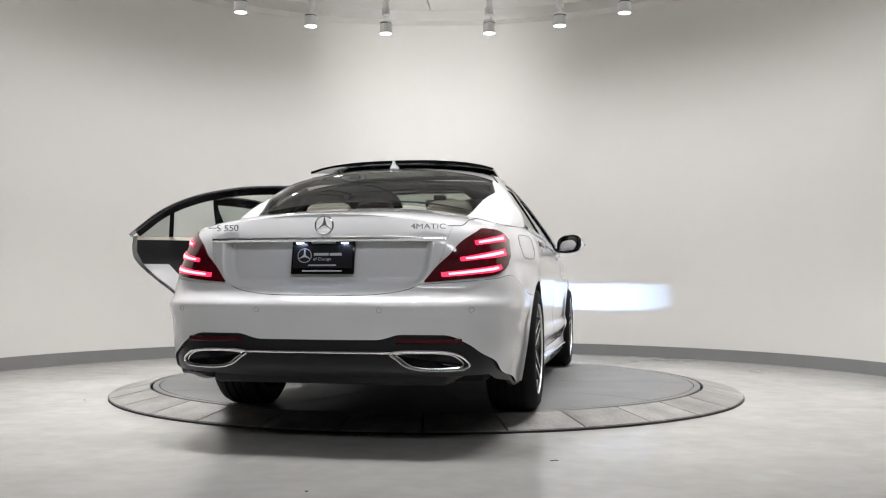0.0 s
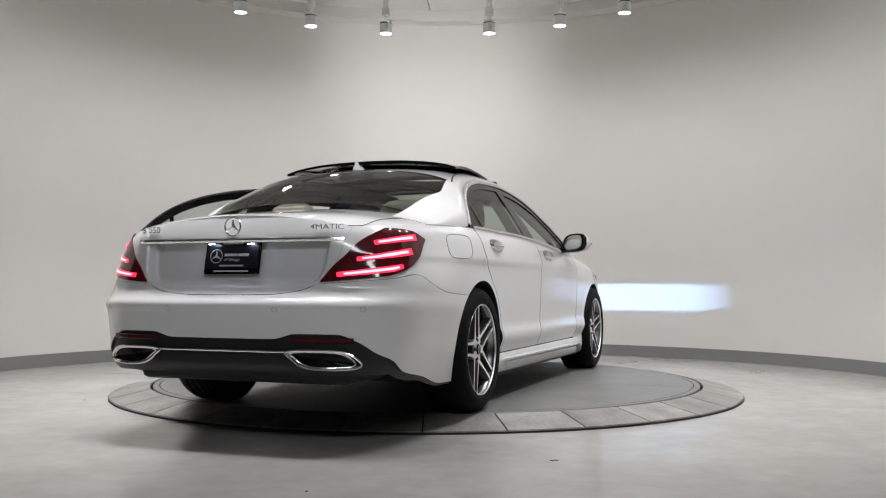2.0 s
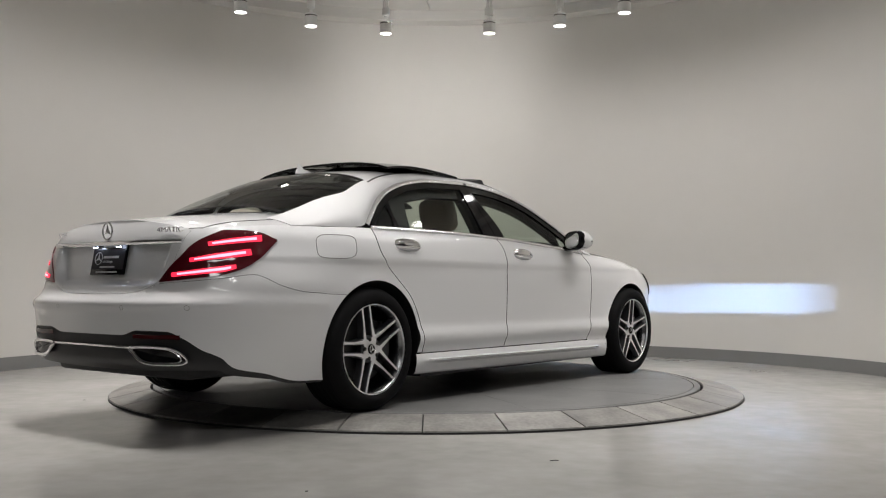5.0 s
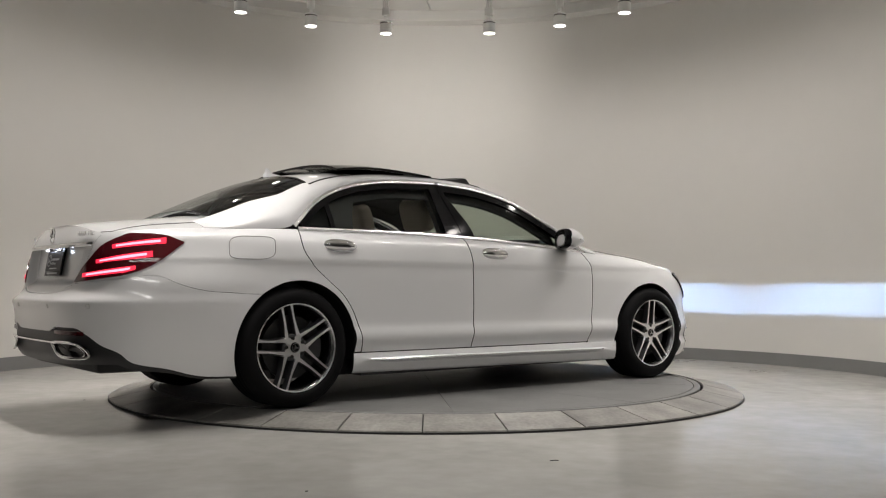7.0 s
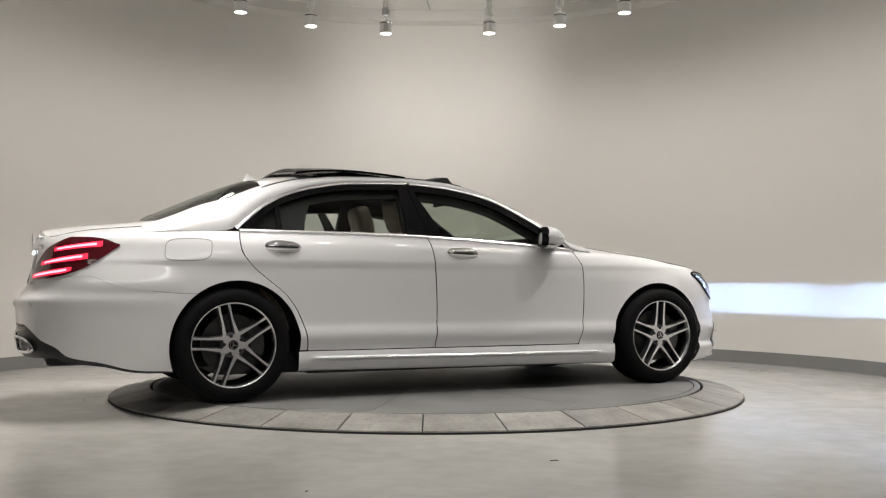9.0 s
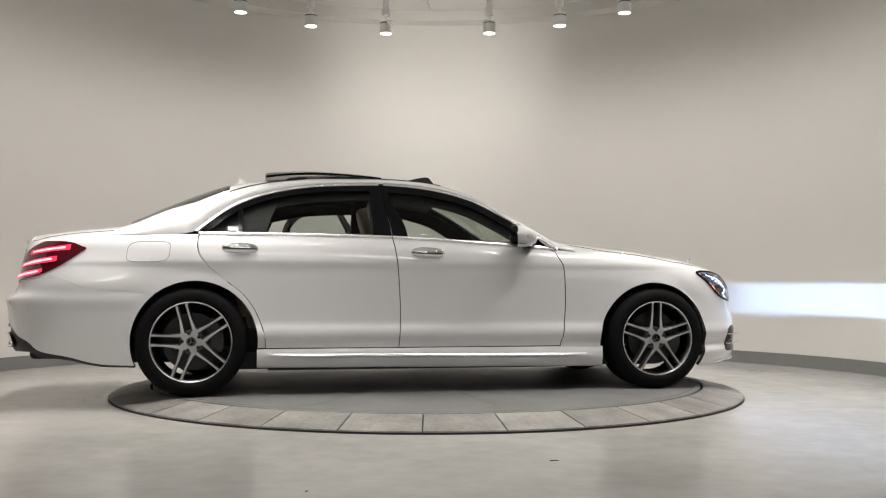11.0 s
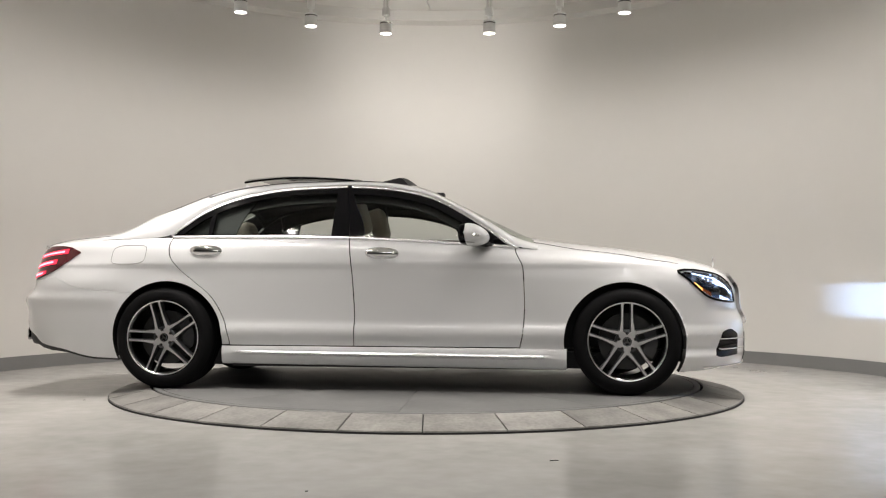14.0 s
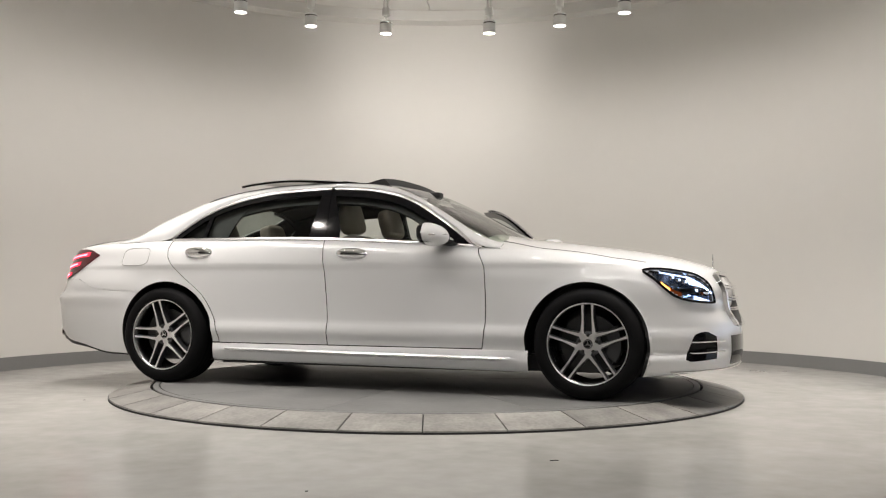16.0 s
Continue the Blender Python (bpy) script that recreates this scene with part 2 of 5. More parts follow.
CEIL = 4.03
arc_wall("wall_curved", WALL_R, WALL_R + 0.15, FLOOR, CEIL + 0.1, -28, 208, M_WALL, label="curved off-white plaster wall round the turntable")
arc_wall("baseboard", WALL_R - 0.012, WALL_R - 0.001, FLOOR, 0.05, -28, 208, M_BASE, label="grey skirting board along the curved wall")
arc_wall("soffit", 3.93, WALL_R - 0.001, 3.907, CEIL - 0.001, -28, 208, M_CEIL, label="white plaster soffit along the top of the wall")


def slab(name, x0, x1, y0, y1, z0, z1, mat, label):
    bm = bmesh.new()
    box(bm, ((x0 + x1) / 2, (y0 + y1) / 2, (z0 + z1) / 2), (x1 - x0, y1 - y0, z1 - z0))
    return tagged(part(name, bm, mat, smooth=0), label, kind="structure")


slab("floor", -9, 9, -14, 5, FLOOR - 0.2, FLOOR, M_FLOOR, "polished pale grey concrete showroom floor")
slab("ceiling", -9, 9, -14, 5, CEIL, CEIL + 0.2, M_CEIL, "off-white ceiling above the turntable")
# unseen walls, added to close the room and keep reflections in the car dark
slab("unseen_wall_south", -9, 9, -14.2, -14, FLOOR, CEIL, M_FAR, "unseen dark grey wall added behind the open side for dark reflections")
slab("unseen_wall_east", 9, 9.2, -14, 5, FLOOR, CEIL, M_FAR, "unseen dark grey side wall added for dark reflections")
slab("unseen_wall_west", -9.2, -9, -14, 5, FLOOR, CEIL, M_FAR, "unseen dark grey side wall added for dark reflections")

# ---- the turntable ----
R_OUT, R_IN = 2.33, 2.036


def turntable_ring():
    root = tagged(new("turntable_ring"), "sloping ring of grey concrete tiles round the turning disc", "turntable", kind="structure")
    bm = bmesh.new()
    lathe(bm, [(R_OUT + 0.004, FLOOR), (R_OUT + 0.004, FLOOR + 0.010), (R_IN + 0.012, -0.010), (R_IN + 0.012, -0.06)], 160)
    part("bed", bm, M_GAP, root, "dark joints under the tiles")
    n, gap = 32, 0.0045
    bm = bmesh.new()
    step = radians(360 / n)
    cols = []
    for k in range(7):
        f = k / 6
        row = []
        for r, z in ((R_OUT, FLOOR + 0.004), (R_OUT - 0.004, FLOOR + 0.018), (R_IN + 0.02, -0.002), (R_IN + 0.016, -0.02)):
            a = -step / 2 + gap / r + (step - 2 * gap / r) * f
            row.append((r * math.cos(a), r * math.sin(a), z))
        cols.append(row)
    vs = fill(bm, cols)
    bm.faces.new(vs[0])
    bm.faces.new(vs[-1])
    bmesh.ops.recalc_face_normals(bm, faces=bm.faces)
    me = mesh_of(bm, "tile", M_TILE, 30)
    for k in range(n):
        ob = again("tile", me, root)
        ob.matrix_basis = pose(0, 0, 0, 0, 0, -90.7 + 5.625 + 360 / n * k)
    return root


turntable_ring()


def turntable_disc():
    bm = bmesh.new()
    lathe(bm, [(0.0005, -0.02), (R_IN - 0.012, -0.02)], 160)
    root = tagged(part("turntable_disc", bm, M_GAP), "round grey turning platform that carries the car", "turntable")
    bm = bmesh.new()
    lathe(bm, [(R_IN - 0.045, -0.02), (R_IN - 0.045, 0), (R_IN - 0.006, 0), (R_IN - 0.002, -0.004), (R_IN - 0.002, -0.06)], 160)
    part("rim", bm, M_DISC, root, "narrow steel rim of the turning disc")
    n = 10
    step = radians(360 / n)
    bm = bmesh.new()
    rows = []
    for r in (0.003, 0.5, 1.0, 1.5, R_IN - 0.052):
        g = 0.0015 / r
        rows.append([(r * math.cos(a), r * math.sin(a), 0.0) for a in [g - step / 2 + (step - 2 * g) * k / 12 for k in range(13)]])
    fill(bm, rows)
    thicken(bm, 0.02, (0, 0, -1))
    me = mesh_of(bm, "deck_plate", M_DISC, 30)
    for k in range(n):
        ob = again("deck_plate", me, root)
        ob.matrix_basis = pose(0, 0, 0, 0, 0, -86.8 + 18 + 36 * k)
    return root


disc = turntable_disc()

# ---- spotlights ----


def spotlight():
    bm = bmesh.new()
    lathe(bm, [(0.058, 0.0), (0.0635, 0.0), (0.0635, 0.10), (0.060, 0.103)], 32)
    lathe(bm, [(0.056, 0.004), (0.058, 0.0)], 32)
    root = tagged(part("track_spotlight", bm, M_LAMPWHITE), "white cylindrical spotlight hanging under the ceiling, lit", "spotlight", "spotlights round the turntable")
    bm = bmesh.new()
    lathe(bm, [(0.0005, 0.003), (0.0565, 0.003)], 32)
    part("lens", bm, M_LAMPGLOW, root, "bright white lens")
    bm = bmesh.new()
    lathe(bm, [(0.054, 0.10), (0.054, 0.114)], 32)
    for k in range(20):
        a = radians(18 * k)
        box(bm, (0.058 * math.cos(a), 0.058 * math.sin(a), 0.107), (0.008, 0.008, 0.013), Matrix.Rotation(a, 4, "Z"))
    part("vent_ring", bm, M_DARK, root, "dark slotted vent ring")
    bm = bmesh.new()
    lathe(bm, [(0.0635, 0.113), (0.0635, 0.125), (0.052, 0.135), (0.02, 0.138)], 32)
    part("cap", bm, M_LAMPWHITE, root)
    bm = bmesh.new()
    box(bm, (0, 0, 0.165), (0.03, 0.022, 0.07), bevel=0.004)
    box(bm, (0, 0.02, 0.185), (0.05, 0.012, 0.02), bevel=0.003)
    part("knuckle", bm, M_LAMPWHITE, root, "swivel joint")
    bm = bmesh.new()
    lathe(bm, [(0.03, 0.19), (0.042, 0.192), (0.042, 0.27), (0.02, 0.275)], 24)
    part("driver_can", bm, M_LAMPWHITE, root)
    bm = bmesh.new()
    for dx in (-0.022, 0.0, 0.022):
        tube(bm, [(dx, 0, 0.27), (dx, 0, CEIL - SPOT_Z)], 0.007)
    part("stem", bm, M_LAMPWHITE, root, "thin white suspension rods")
    return root


first_spot = spotlight()
for k, a in enumerate(SPOT_ANGLES):
    m = pose(SPOT_R * math.cos(radians(a)), SPOT_R * math.sin(radians(a)), SPOT_Z, 0, 0, a + 90)
    if k:
        copy_thing(first_spot, m)
    else:
        first_spot.matrix_basis = m


def small_things():
    # loose cable end under the ceiling
    bm = bmesh.new()
    tube(bm, [(-0.045, 2.5, CEIL), (-0.04, 2.5, 3.85), (-0.03, 2.5, 3.74), (0.0, 2.5, 3.66), (0.012, 2.5, 3.62)], 0.006, 8)
    tagged(part("hanging_cable", bm, M_LAMPWHITE), "short white cable hanging from the ceiling", "cable")
    # a scrap and specks of dirt on the floor
    for x, y, l, turn in ((0.57, -3.087, 0.04, 12), (-2.35, -0.81, 0.015, 60), (-0.46, -3.73, 0.012, 30)):
        bm = bmesh.new()
        c, d = math.cos(radians(turn)), math.sin(radians(turn))
        tube(bm, [(x + c * l * (u - 0.5), y + d * l * (u - 0.5), FLOOR + 0.002 + 0.001 * math.sin(3.1 * u)) for u in (0, 0.25, 0.5, 0.75, 1.0)], 0.0018, 6)
        tagged(part("floor_scrap", bm, M_GAP), "tiny dark scrap lying on the floor", "scrap", "scraps on the floor")


small_things()

# ---- the car: x forward, y left, origin between the axles on the ground ----
AXLE = 1.5825
XA, XB = -2.0, 1.75          # between these the flank is a side, past them it wraps round the corners
N_R, N_F = 4.0, 2.4
top_z = pc([-2.0, -1.6, -0.9, -0.28, 0.28, 0.68, 0.9, 1.2, 1.5, 1.75], [1.035, 1.045, 1.045, 1.033, 1.006, 0.982, 0.965, 0.952, 0.922, 0.878])
rear_top = pc([0, 0.35, 0.6, 0.8, 1], [1.035, 1.01, 1.0, 1.03, 1.055])
front_top = pc([0, 0.4, 0.7, 1], [0.878, 0.824, 0.805, 0.805])
half_w = pc([-2.0, -1.58, -1.0, 0, 1.0, 1.58, 1.75], [0.935, 0.946, 0.944, 0.945, 0.942, 0.94, 0.93])
fold = pc([0, 0.03, 0.08, 0.14, 0.2, 0.3], [0.085, 0.052, 0.024, 0.009, 0.002, 0])
tuck = pc([0.13, 0.2, 0.26, 0.31, 0.335, 0.40, 0.425, 0.47, 0.6, 0.75, 0.835, 0.862, 1.1], [0.07, 0.035, 0.02, 0.048, 0.040, 0.018, 0.020, 0.031, 0.025, 0.016, 0.010, 0, 0])
rear_x = pc([0.15, 0.22, 0.33, 0.45, 0.57, 0.612, 0.628, 0.66, 0.70, 0.75, 0.93, 0.95, 1.0, 1.06], [-2.62, -2.70, -2.785, -2.788, -2.797, -2.806, -2.800, -2.762, -2.735, -2.725, -2.70, -2.695, -2.675, -2.645])
front_x = pc([0.12, 0.2, 0.32, 0.47, 0.57, 0.69, 0.79, 0.86], [2.33, 2.44, 2.46, 2.45, 2.41, 2.40, 2.34, 2.28])


def smooth01(a, b, v):
    t = min(max((v - a) / (b - a), 0), 1)
    return t * t * (3 - 2 * t)


def s_of(x):
    return (x - XA) / (XB - XA)


def flank_top(s):
    return rear_top(-s) if s < 0 else front_top(s - 1) if s > 1 else top_z(XA + (XB - XA) * s)


def rear_taper(x, z):
    return 0.078 * smooth01(-1.55, -2.28, x) * smooth01(0.68, 0.95, z)


tuck_rear = pc([0.13, 0.2, 0.3, 0.42, 0.55, 0.7, 0.835, 0.862, 1.1], [0.085, 0.066, 0.046, 0.028, 0.018, 0.013, 0.009, 0, 0])


def flank(s, z):
    """A point of the body's skin, y positive. s: -1 middle of the tail, 0 to 1 along the side, 2 middle of the nose."""
    dz = max(flank_top(s) - z, 0)
    x = XA + (XB - XA) * min(max(s, 0), 1)
    k = smooth01(-1.35, -1.85, x)
    w = half_w(x) - fold(dz) - tuck(z) * (1 - k) - tuck_rear(z) * k + 0.008 * smooth01(-1.85, -2.0, x) * smooth01(0.53, 0.615, z) * smooth01(0.665, 0.625, z)
    if s < 0:
        a = -s * math.pi / 2
        xe = rear_x(z)
        y = w * max(math.cos(a), 0) ** (2 / N_R)
        # the number plate's recess
        hollow = 0.055 * smooth01(lid_y(z) - 0.015, lid_y(z) - 0.065, y) * smooth01(0.70, 0.745, z) * smooth01(0.945, 0.93, z)
        x = XA + (xe - XA) * math.sin(a) ** (2 / N_R)
        return Vector((x + hollow, y * (1 - rear_taper(x, z)), z))
    if s > 1:
        a = (s - 1) * math.pi / 2
        return Vector((XB + (front_x(z) - XB) * math.sin(a) ** (2 / N_F), w * max(math.cos(a), 0) ** (2 / N_F), z))
    for cx in (-AXLE + 0.02, AXLE - 0.015):
        d = math.hypot(x - cx, z - 0.345)
        w += 0.005 * math.exp(-((d - 0.40) / 0.035) ** 2)
    return Vector((x, w * (1 - rear_taper(x, z)), z))


def s_rear_y(y, z):
    dz = max(1.01 - z, 0)
    w = half_w(XA) - fold(dz) - tuck_rear(z)
    return -math.acos(min(1, (y / (w * (1 - rear_taper(-2.6, z))))) ** (N_R / 2)) / (math.pi / 2)


def s_rear_x(x, z):
    return -math.asin(min(1, ((x - XA) / (rear_x(z) - XA))) ** (N_R / 2)) / (math.pi / 2)


def s_front_x(x, z):
    return 1 + math.asin(min(1, ((x - XB) / (front_x(z) - XB))) ** (N_F / 2)) / (math.pi / 2)


def flank_n(s, z):
    a, b = flank(s + 1e-3, z) - flank(s - 1e-3, z), flank(s, z + 2e-3) - flank(s, z - 2e-3)
    n = a.cross(b).normalized()
    return -n if n.y * 1 + n.x * (-1 if s < 0 else 1 if s > 1 else 0) < 0 else n


def side(q, sign):
    return Vector((q[0], q[1] * sign, q[2]))


ARCHES = ((-AXLE + 0.02, 0.345, 0.398), (AXLE - 0.015, 0.345, 0.396))


def panel_bm(bm, sa, sb, za, zb, ns, nz, sign, lift=0.0, arches=(), hole=None, bare=("top",)):
    """Skin between two seams sa(z), sb(z) and two heights za(s), zb(s)."""
    rows, params = [], []
    for j in range(nz + 1):
        v = j / nz
        row, prow = [], []
        for i in range(ns + 1):
            u = i / ns
            z = 0.7
            for _ in range(4):
                s = sa(z) + (sb(z) - sa(z)) * u
                lo, hi = za(s), zb(s)
                z = lo + (hi - lo) * v
            q = flank(s, z)
            if lift:
                q = q + flank_n(s, z) * lift
            row.append(side(q, sign))
            prow.append((s, z))
        rows.append(row)
        params.append(prow)
    grid = fill(bm, rows)
    for v in (grid[-1] if "top" in bare else []) + (grid[0] if "bottom" in bare else []):
        v.tag = True
    vs = [v for r in grid for v in r]
    if hole:
        where = {v: q for r, pr in zip(grid, params) for v, q in zip(r, pr)}
        bmesh.ops.delete(bm, geom=[f for f in bm.faces if all(v in where and hole(*where[v]) for v in f.verts)], context="FACES")
    for cx, cz, r in arches:
        inside = {v for v in vs if v.is_valid and math.hypot(v.co.x - cx, v.co.z - cz) < r}
        dead = [f for f in bm.faces if all(v in inside for v in f.verts)]
        bmesh.ops.delete(bm, geom=dead, context="FACES")
        for v in inside:
            if v.is_valid:
                d = math.hypot(v.co.x - cx, v.co.z - cz)
                if d > 1e-4:
                    v.co.x, v.co.z = cx + (v.co.x - cx) * r / d, cz + (v.co.z - cz) * r / d
                    v.co.y = sign * flank(s_of(min(max(v.co.x, XA), XB)), v.co.z).y


def const(v):
    return lambda q: v


MID = (0, 0, 0.6)
seam_r = pc([0.2, 0.32, 0.403, 0.534, 0.647, 0.741, 0.836, 0.93, 0.986, 1.06], [-1.115, -1.115, -1.127, -1.176, -1.252, -1.365, -1.477, -1.542, -1.55, -1.54])
seam_b = pc([0.25, 0.313, 0.512, 0.739, 1.019, 1.06], [-0.243, -0.241, -0.234, -0.245, -0.280, -0.29])
seam_f = pc([0.2, 0.292, 0.394, 0.584, 0.831, 0.954, 1.06], [0.88, 0.881, 0.901, 0.914, 0.904, 0.852, 0.84])
lid_y = pc([0.66, 0.668, 0.675, 0.69, 0.72, 0.77, 0.85, 0.95, 1.06], [0.18, 0.22, 0.28, 0.40, 0.49, 0.54, 0.575, 0.605, 0.65])
G = 0.0032


def lid_s(z):
    return s_rear_y(lid_y(z), z)


BUMPER_LINE = pc([-1, s_rear_y(0.2, 0.67), s_rear_y(0.40, 0.69), s_rear_y(0.50, 0.72), s_rear_y(0.62, 0.73), s_rear_y(0.82, 0.76), s_rear_x(-2.42, 0.75), s_rear_x(-2.25, 0.7), 0],
                 [0.664, 0.665, 0.686, 0.718, 0.726, 0.748, 0.765, 0.705, 0.672])


def bumper_top(s):
    if s < 0:
        return BUMPER_LINE(s)
    return pc([0, s_of(-1.9), s_of(-1.2)], [0.672, 0.664, 0.655])(s)


white_low = pc([-1, s_rear_y(0.28, 0.45), s_rear_y(0.40, 0.45), s_rear_y(0.60, 0.45), s_rear_y(0.70, 0.45), s_rear_y(0.77, 0.45), s_rear_y(0.83, 0.4), s_rear_x(-2.52, 0.35), s_rear_x(-2.35, 0.3), -0.001, s_of(-1.9)],
               [0.456, 0.457, 0.483, 0.482, 0.445, 0.395, 0.352, 0.300, 0.262, 0.205, 0.20])
black_low = pc([-1, s_rear_y(0.5, 0.3), s_rear_y(0.80, 0.3), s_rear_x(-2.55, 0.3), s_rear_x(-2.35, 0.3), -0.001, s_of(-1.9)],
               [0.265, 0.275, 0.285, 0.262, 0.235, 0.188, 0.185])
nose_low = pc([s_of(0.9), s_of(1.4), 1, s_front_x(2.1, 0.3), s_front_x(2.35, 0.25), 2], [0.16, 0.155, 0.15, 0.165, 0.195, 0.20])

HEAD = [(s_front_x(1.92, 0.8), 0.803, 0.815), (s_front_x(1.97, 0.8), 0.760, 0.822), (s_front_x(2.03, 0.75), 0.705, 0.822), (s_front_x(2.10, 0.7), 0.655, 0.818), (s_front_x(2.17, 0.7), 0.628, 0.808), (s_front_x(2.24, 0.7), 0.617, 0.792), (s_front_x(2.29, 0.7), 0.612, 0.745), (s_front_x(2.315, 0.65), 0.612, 0.64)]
h_s = [q[0] for q in HEAD]
h_lo, h_hi = pc(h_s, [q[1] for q in HEAD]), pc(h_s, [q[2] for q in HEAD])



def lamp_hole(s, z):
    return h_s[0] + 0.02 < s < h_s[-1] - 0.01 and h_lo(s) + 0.004 < z < min(h_hi(s), flank_top(s) - 0.004) - 0.004


car = tagged(new("car"), "white sedan with two doors open, standing on the turntable", "car")


def body_panels():
    for sign in (-1, 1):
        bm = bmesh.new()
        panel_bm(bm, lambda z: lid_s(z) + 0.0012, const(s_of(-1.56)), lambda s: bumper_top(s) + 0.002, flank_top, 100, 24, sign, arches=ARCHES[:1], bare=("top", "bottom"))
        panel_bm(bm, const(s_of(-1.56)), lambda z: s_of(seam_r(z) - G), const(0.31), flank_top, 30, 44, sign, arches=ARCHES[:1])
        for v in bm.verts:
            v.tag |= abs(v.co.x + 1.56) < 1e-4
        thicken(bm, 0.02, MID)
        part("rear_quarter_panel", bm, M_PAINT, car)
        bm = bmesh.new()
        panel_bm(bm, lambda z: s_of(seam_f(z) + G), const(s_of(1.5675)), const(0.30), flank_top, 34, 40, sign, arches=ARCHES[1:])
        panel_bm(bm, const(s_of(1.5675)), const(2.0), nose_low, flank_top, 90, 56, sign, arches=ARCHES[1:], hole=lamp_hole)
        for v in bm.verts:
            v.tag |= abs(v.co.x - 1.5675) < 1e-4 or abs(v.co.y) < 1e-4
        thicken(bm, 0.02, MID)
        part("front_wing", bm, M_PAINT, car)
        # sill and its bright strip
        bm = bmesh.new()
        rows = []
        for k in range(41):
            x, d = -1.17 + 2.36 * k / 40, 0.016 * k / 40
            b = smooth01(-1.10, -0.95, x) * smooth01(1.08, 0.98, x)
            rows.append([(x, sign * y, z) for y, z in ((0.86, 0.298), (0.894, 0.300), (0.899, 0.292), (0.901, 0.272 - d), (0.901 + 0.020 * b, 0.265 - d), (0.901 + 0.024 * b, 0.256 - d), (0.901 + 0.010 * b, 0.246 - d), (0.899, 0.238 - d), (0.890, 0.195 - d), (0.872, 0.178 - d), (0.75, 0.165 - d))])
        fill(bm, rows)
        part("side_sill", bm, M_PAINT, car)
        bm = bmesh.new()
        tube(bm, [(-1.06 + 2.1 * k / 30, sign * (0.926 if 0 < k < 30 else 0.910), 0.262 - 0.016 * k / 30) for k in range(31)], 0.0042, 6, flat=0.8)
        part("sill_trim", bm, M_TRIM, car, "bright satin strip")
    bm = bmesh.new()
    for sign in (-1, 1):
        panel_bm(bm, const(-1.0), lambda z: s_of(-AXLE + 0.02 - math.sqrt(max(0.398 ** 2 - (z - 0.345) ** 2, 0))), white_low, bumper_top, 150, 20, sign, bare=("top", "bottom"))
    thicken(bm, 0.02, MID)
    part("rear_bumper", bm, M_PAINT, car)
    bm = bmesh.new()
    for sign in (-1, 1):
        panel_bm(bm, const(-1.0), const(s_of(-1.93)), black_low, lambda s: white_low(s) - 0.001, 80, 8, sign, lift=-0.012)
    thicken(bm, 0.03, MID)
    part("rear_diffuser", bm, M_BLACK, car, "black plastic lower bumper")
    bm = bmesh.new()
    for sign in (-1, 1):
        panel_bm(bm, const(-1.0), lambda z: lid_s(z), lambda s: bumper_top(s) + 0.003, flank_top, 50, 40, sign, bare=("top", "bottom"))
    thicken(bm, 0.02, MID)
    lid = part("trunk_lid", bm, M_PAINT, car)
    return lid


lid = body_panels()

# decks
deck_c = pc([-2.68, -2.6, -2.4, -2.16, -2.02, -1.9], [1.055, 1.07, 1.096, 1.122, 1.14, 1.15])
hood_c = pc([0.8, 0.97, 1.14, 1.56, 1.98, 2.19, 2.34, 2.4], [1.095, 1.065, 1.04, 0.99, 0.925, 0.872, 0.815, 0.80])


def deck(s_list, centre, power, lift=0.0):
    bm = bmesh.new()
    rows = []
    for s in s_list:
        b = flank(s, flank_top(s))
        row = []
        for k in range(-16, 17):
            f = math.sin(abs(k) / 16 * math.pi / 2) * (1 if k > 0 else -1)
            zc = max(centre(b.x), b.z)
            row.append((b.x, b.y * f, b.z + (zc - b.z) * (1 - abs(f) ** power) + lift))
        rows.append(row)
    fill(bm, rows)
    bmesh.ops.remove_doubles(bm, verts=bm.verts, dist=1e-5)
    bm.normal_update()
    if sum(f.normal.z for f in bm.faces) < 0:
        bmesh.ops.reverse_faces(bm, faces=bm.faces)
    return bm


part("rear_deck", deck([-1 + k / 30 for k in range(30)] + [s_of(-2.0 + 0.05 * k) for k in range(3)], deck_c, 2.6), M_PAINT, car)
part("hood", deck([s_of(0.84 + 0.03 * k) for k in range(31)] + [1 + k / 30 for k in range(31)], hood_c, 3.0), M_PAINT, car, "long white engine hood")

for sign in (-1, 1):
    bm = bmesh.new()
    pts = []
    for k in range(30):
        x = 0.97 + 0.97 * k / 29
        s_ = s_of(x) if x < XB else s_front_x(x, 0.8)
        b = flank(s_, flank_top(s_))
        f = 0.80 + 0.155 * smooth01(0.97, 1.30, x)
        zc = max(hood_c(b.x), b.z)
        pts.append((b.x, sign * b.y * f, b.z + (zc - b.z) * (1 - f ** 3.0) + 0.0005))
    tube(bm, pts, 0.0025, 5)
    part("hood_joint", bm, M_GAP, car, "dark joint beside the hood")

# greenhouse
edge_z = pc([-2.10, -1.9, -1.72, -1.60, -1.52, -1.37, -1.21, -1.01, -0.74, -0.34, -0.1, 0.13, 0.29, 0.485, 0.68, 0.88, 1.0],
            [1.037, 1.040, 1.043, 1.055, 1.116, 1.235, 1.317, 1.377, 1.418, 1.433, 1.42, 1.382, 1.332, 1.23, 1.105, 0.975, 0.955])
crown_z = pc([-2.10, -1.98, -1.76, -1.55, -1.35, -1.06, -0.7, -0.38, -0.03, 0.15, 0.4, 0.7, 0.95, 1.0],
             [1.129, 1.185, 1.285, 1.375, 1.438, 1.476, 1.492, 1.492, 1.477, 1.44, 1.325, 1.175, 1.06, 1.04])


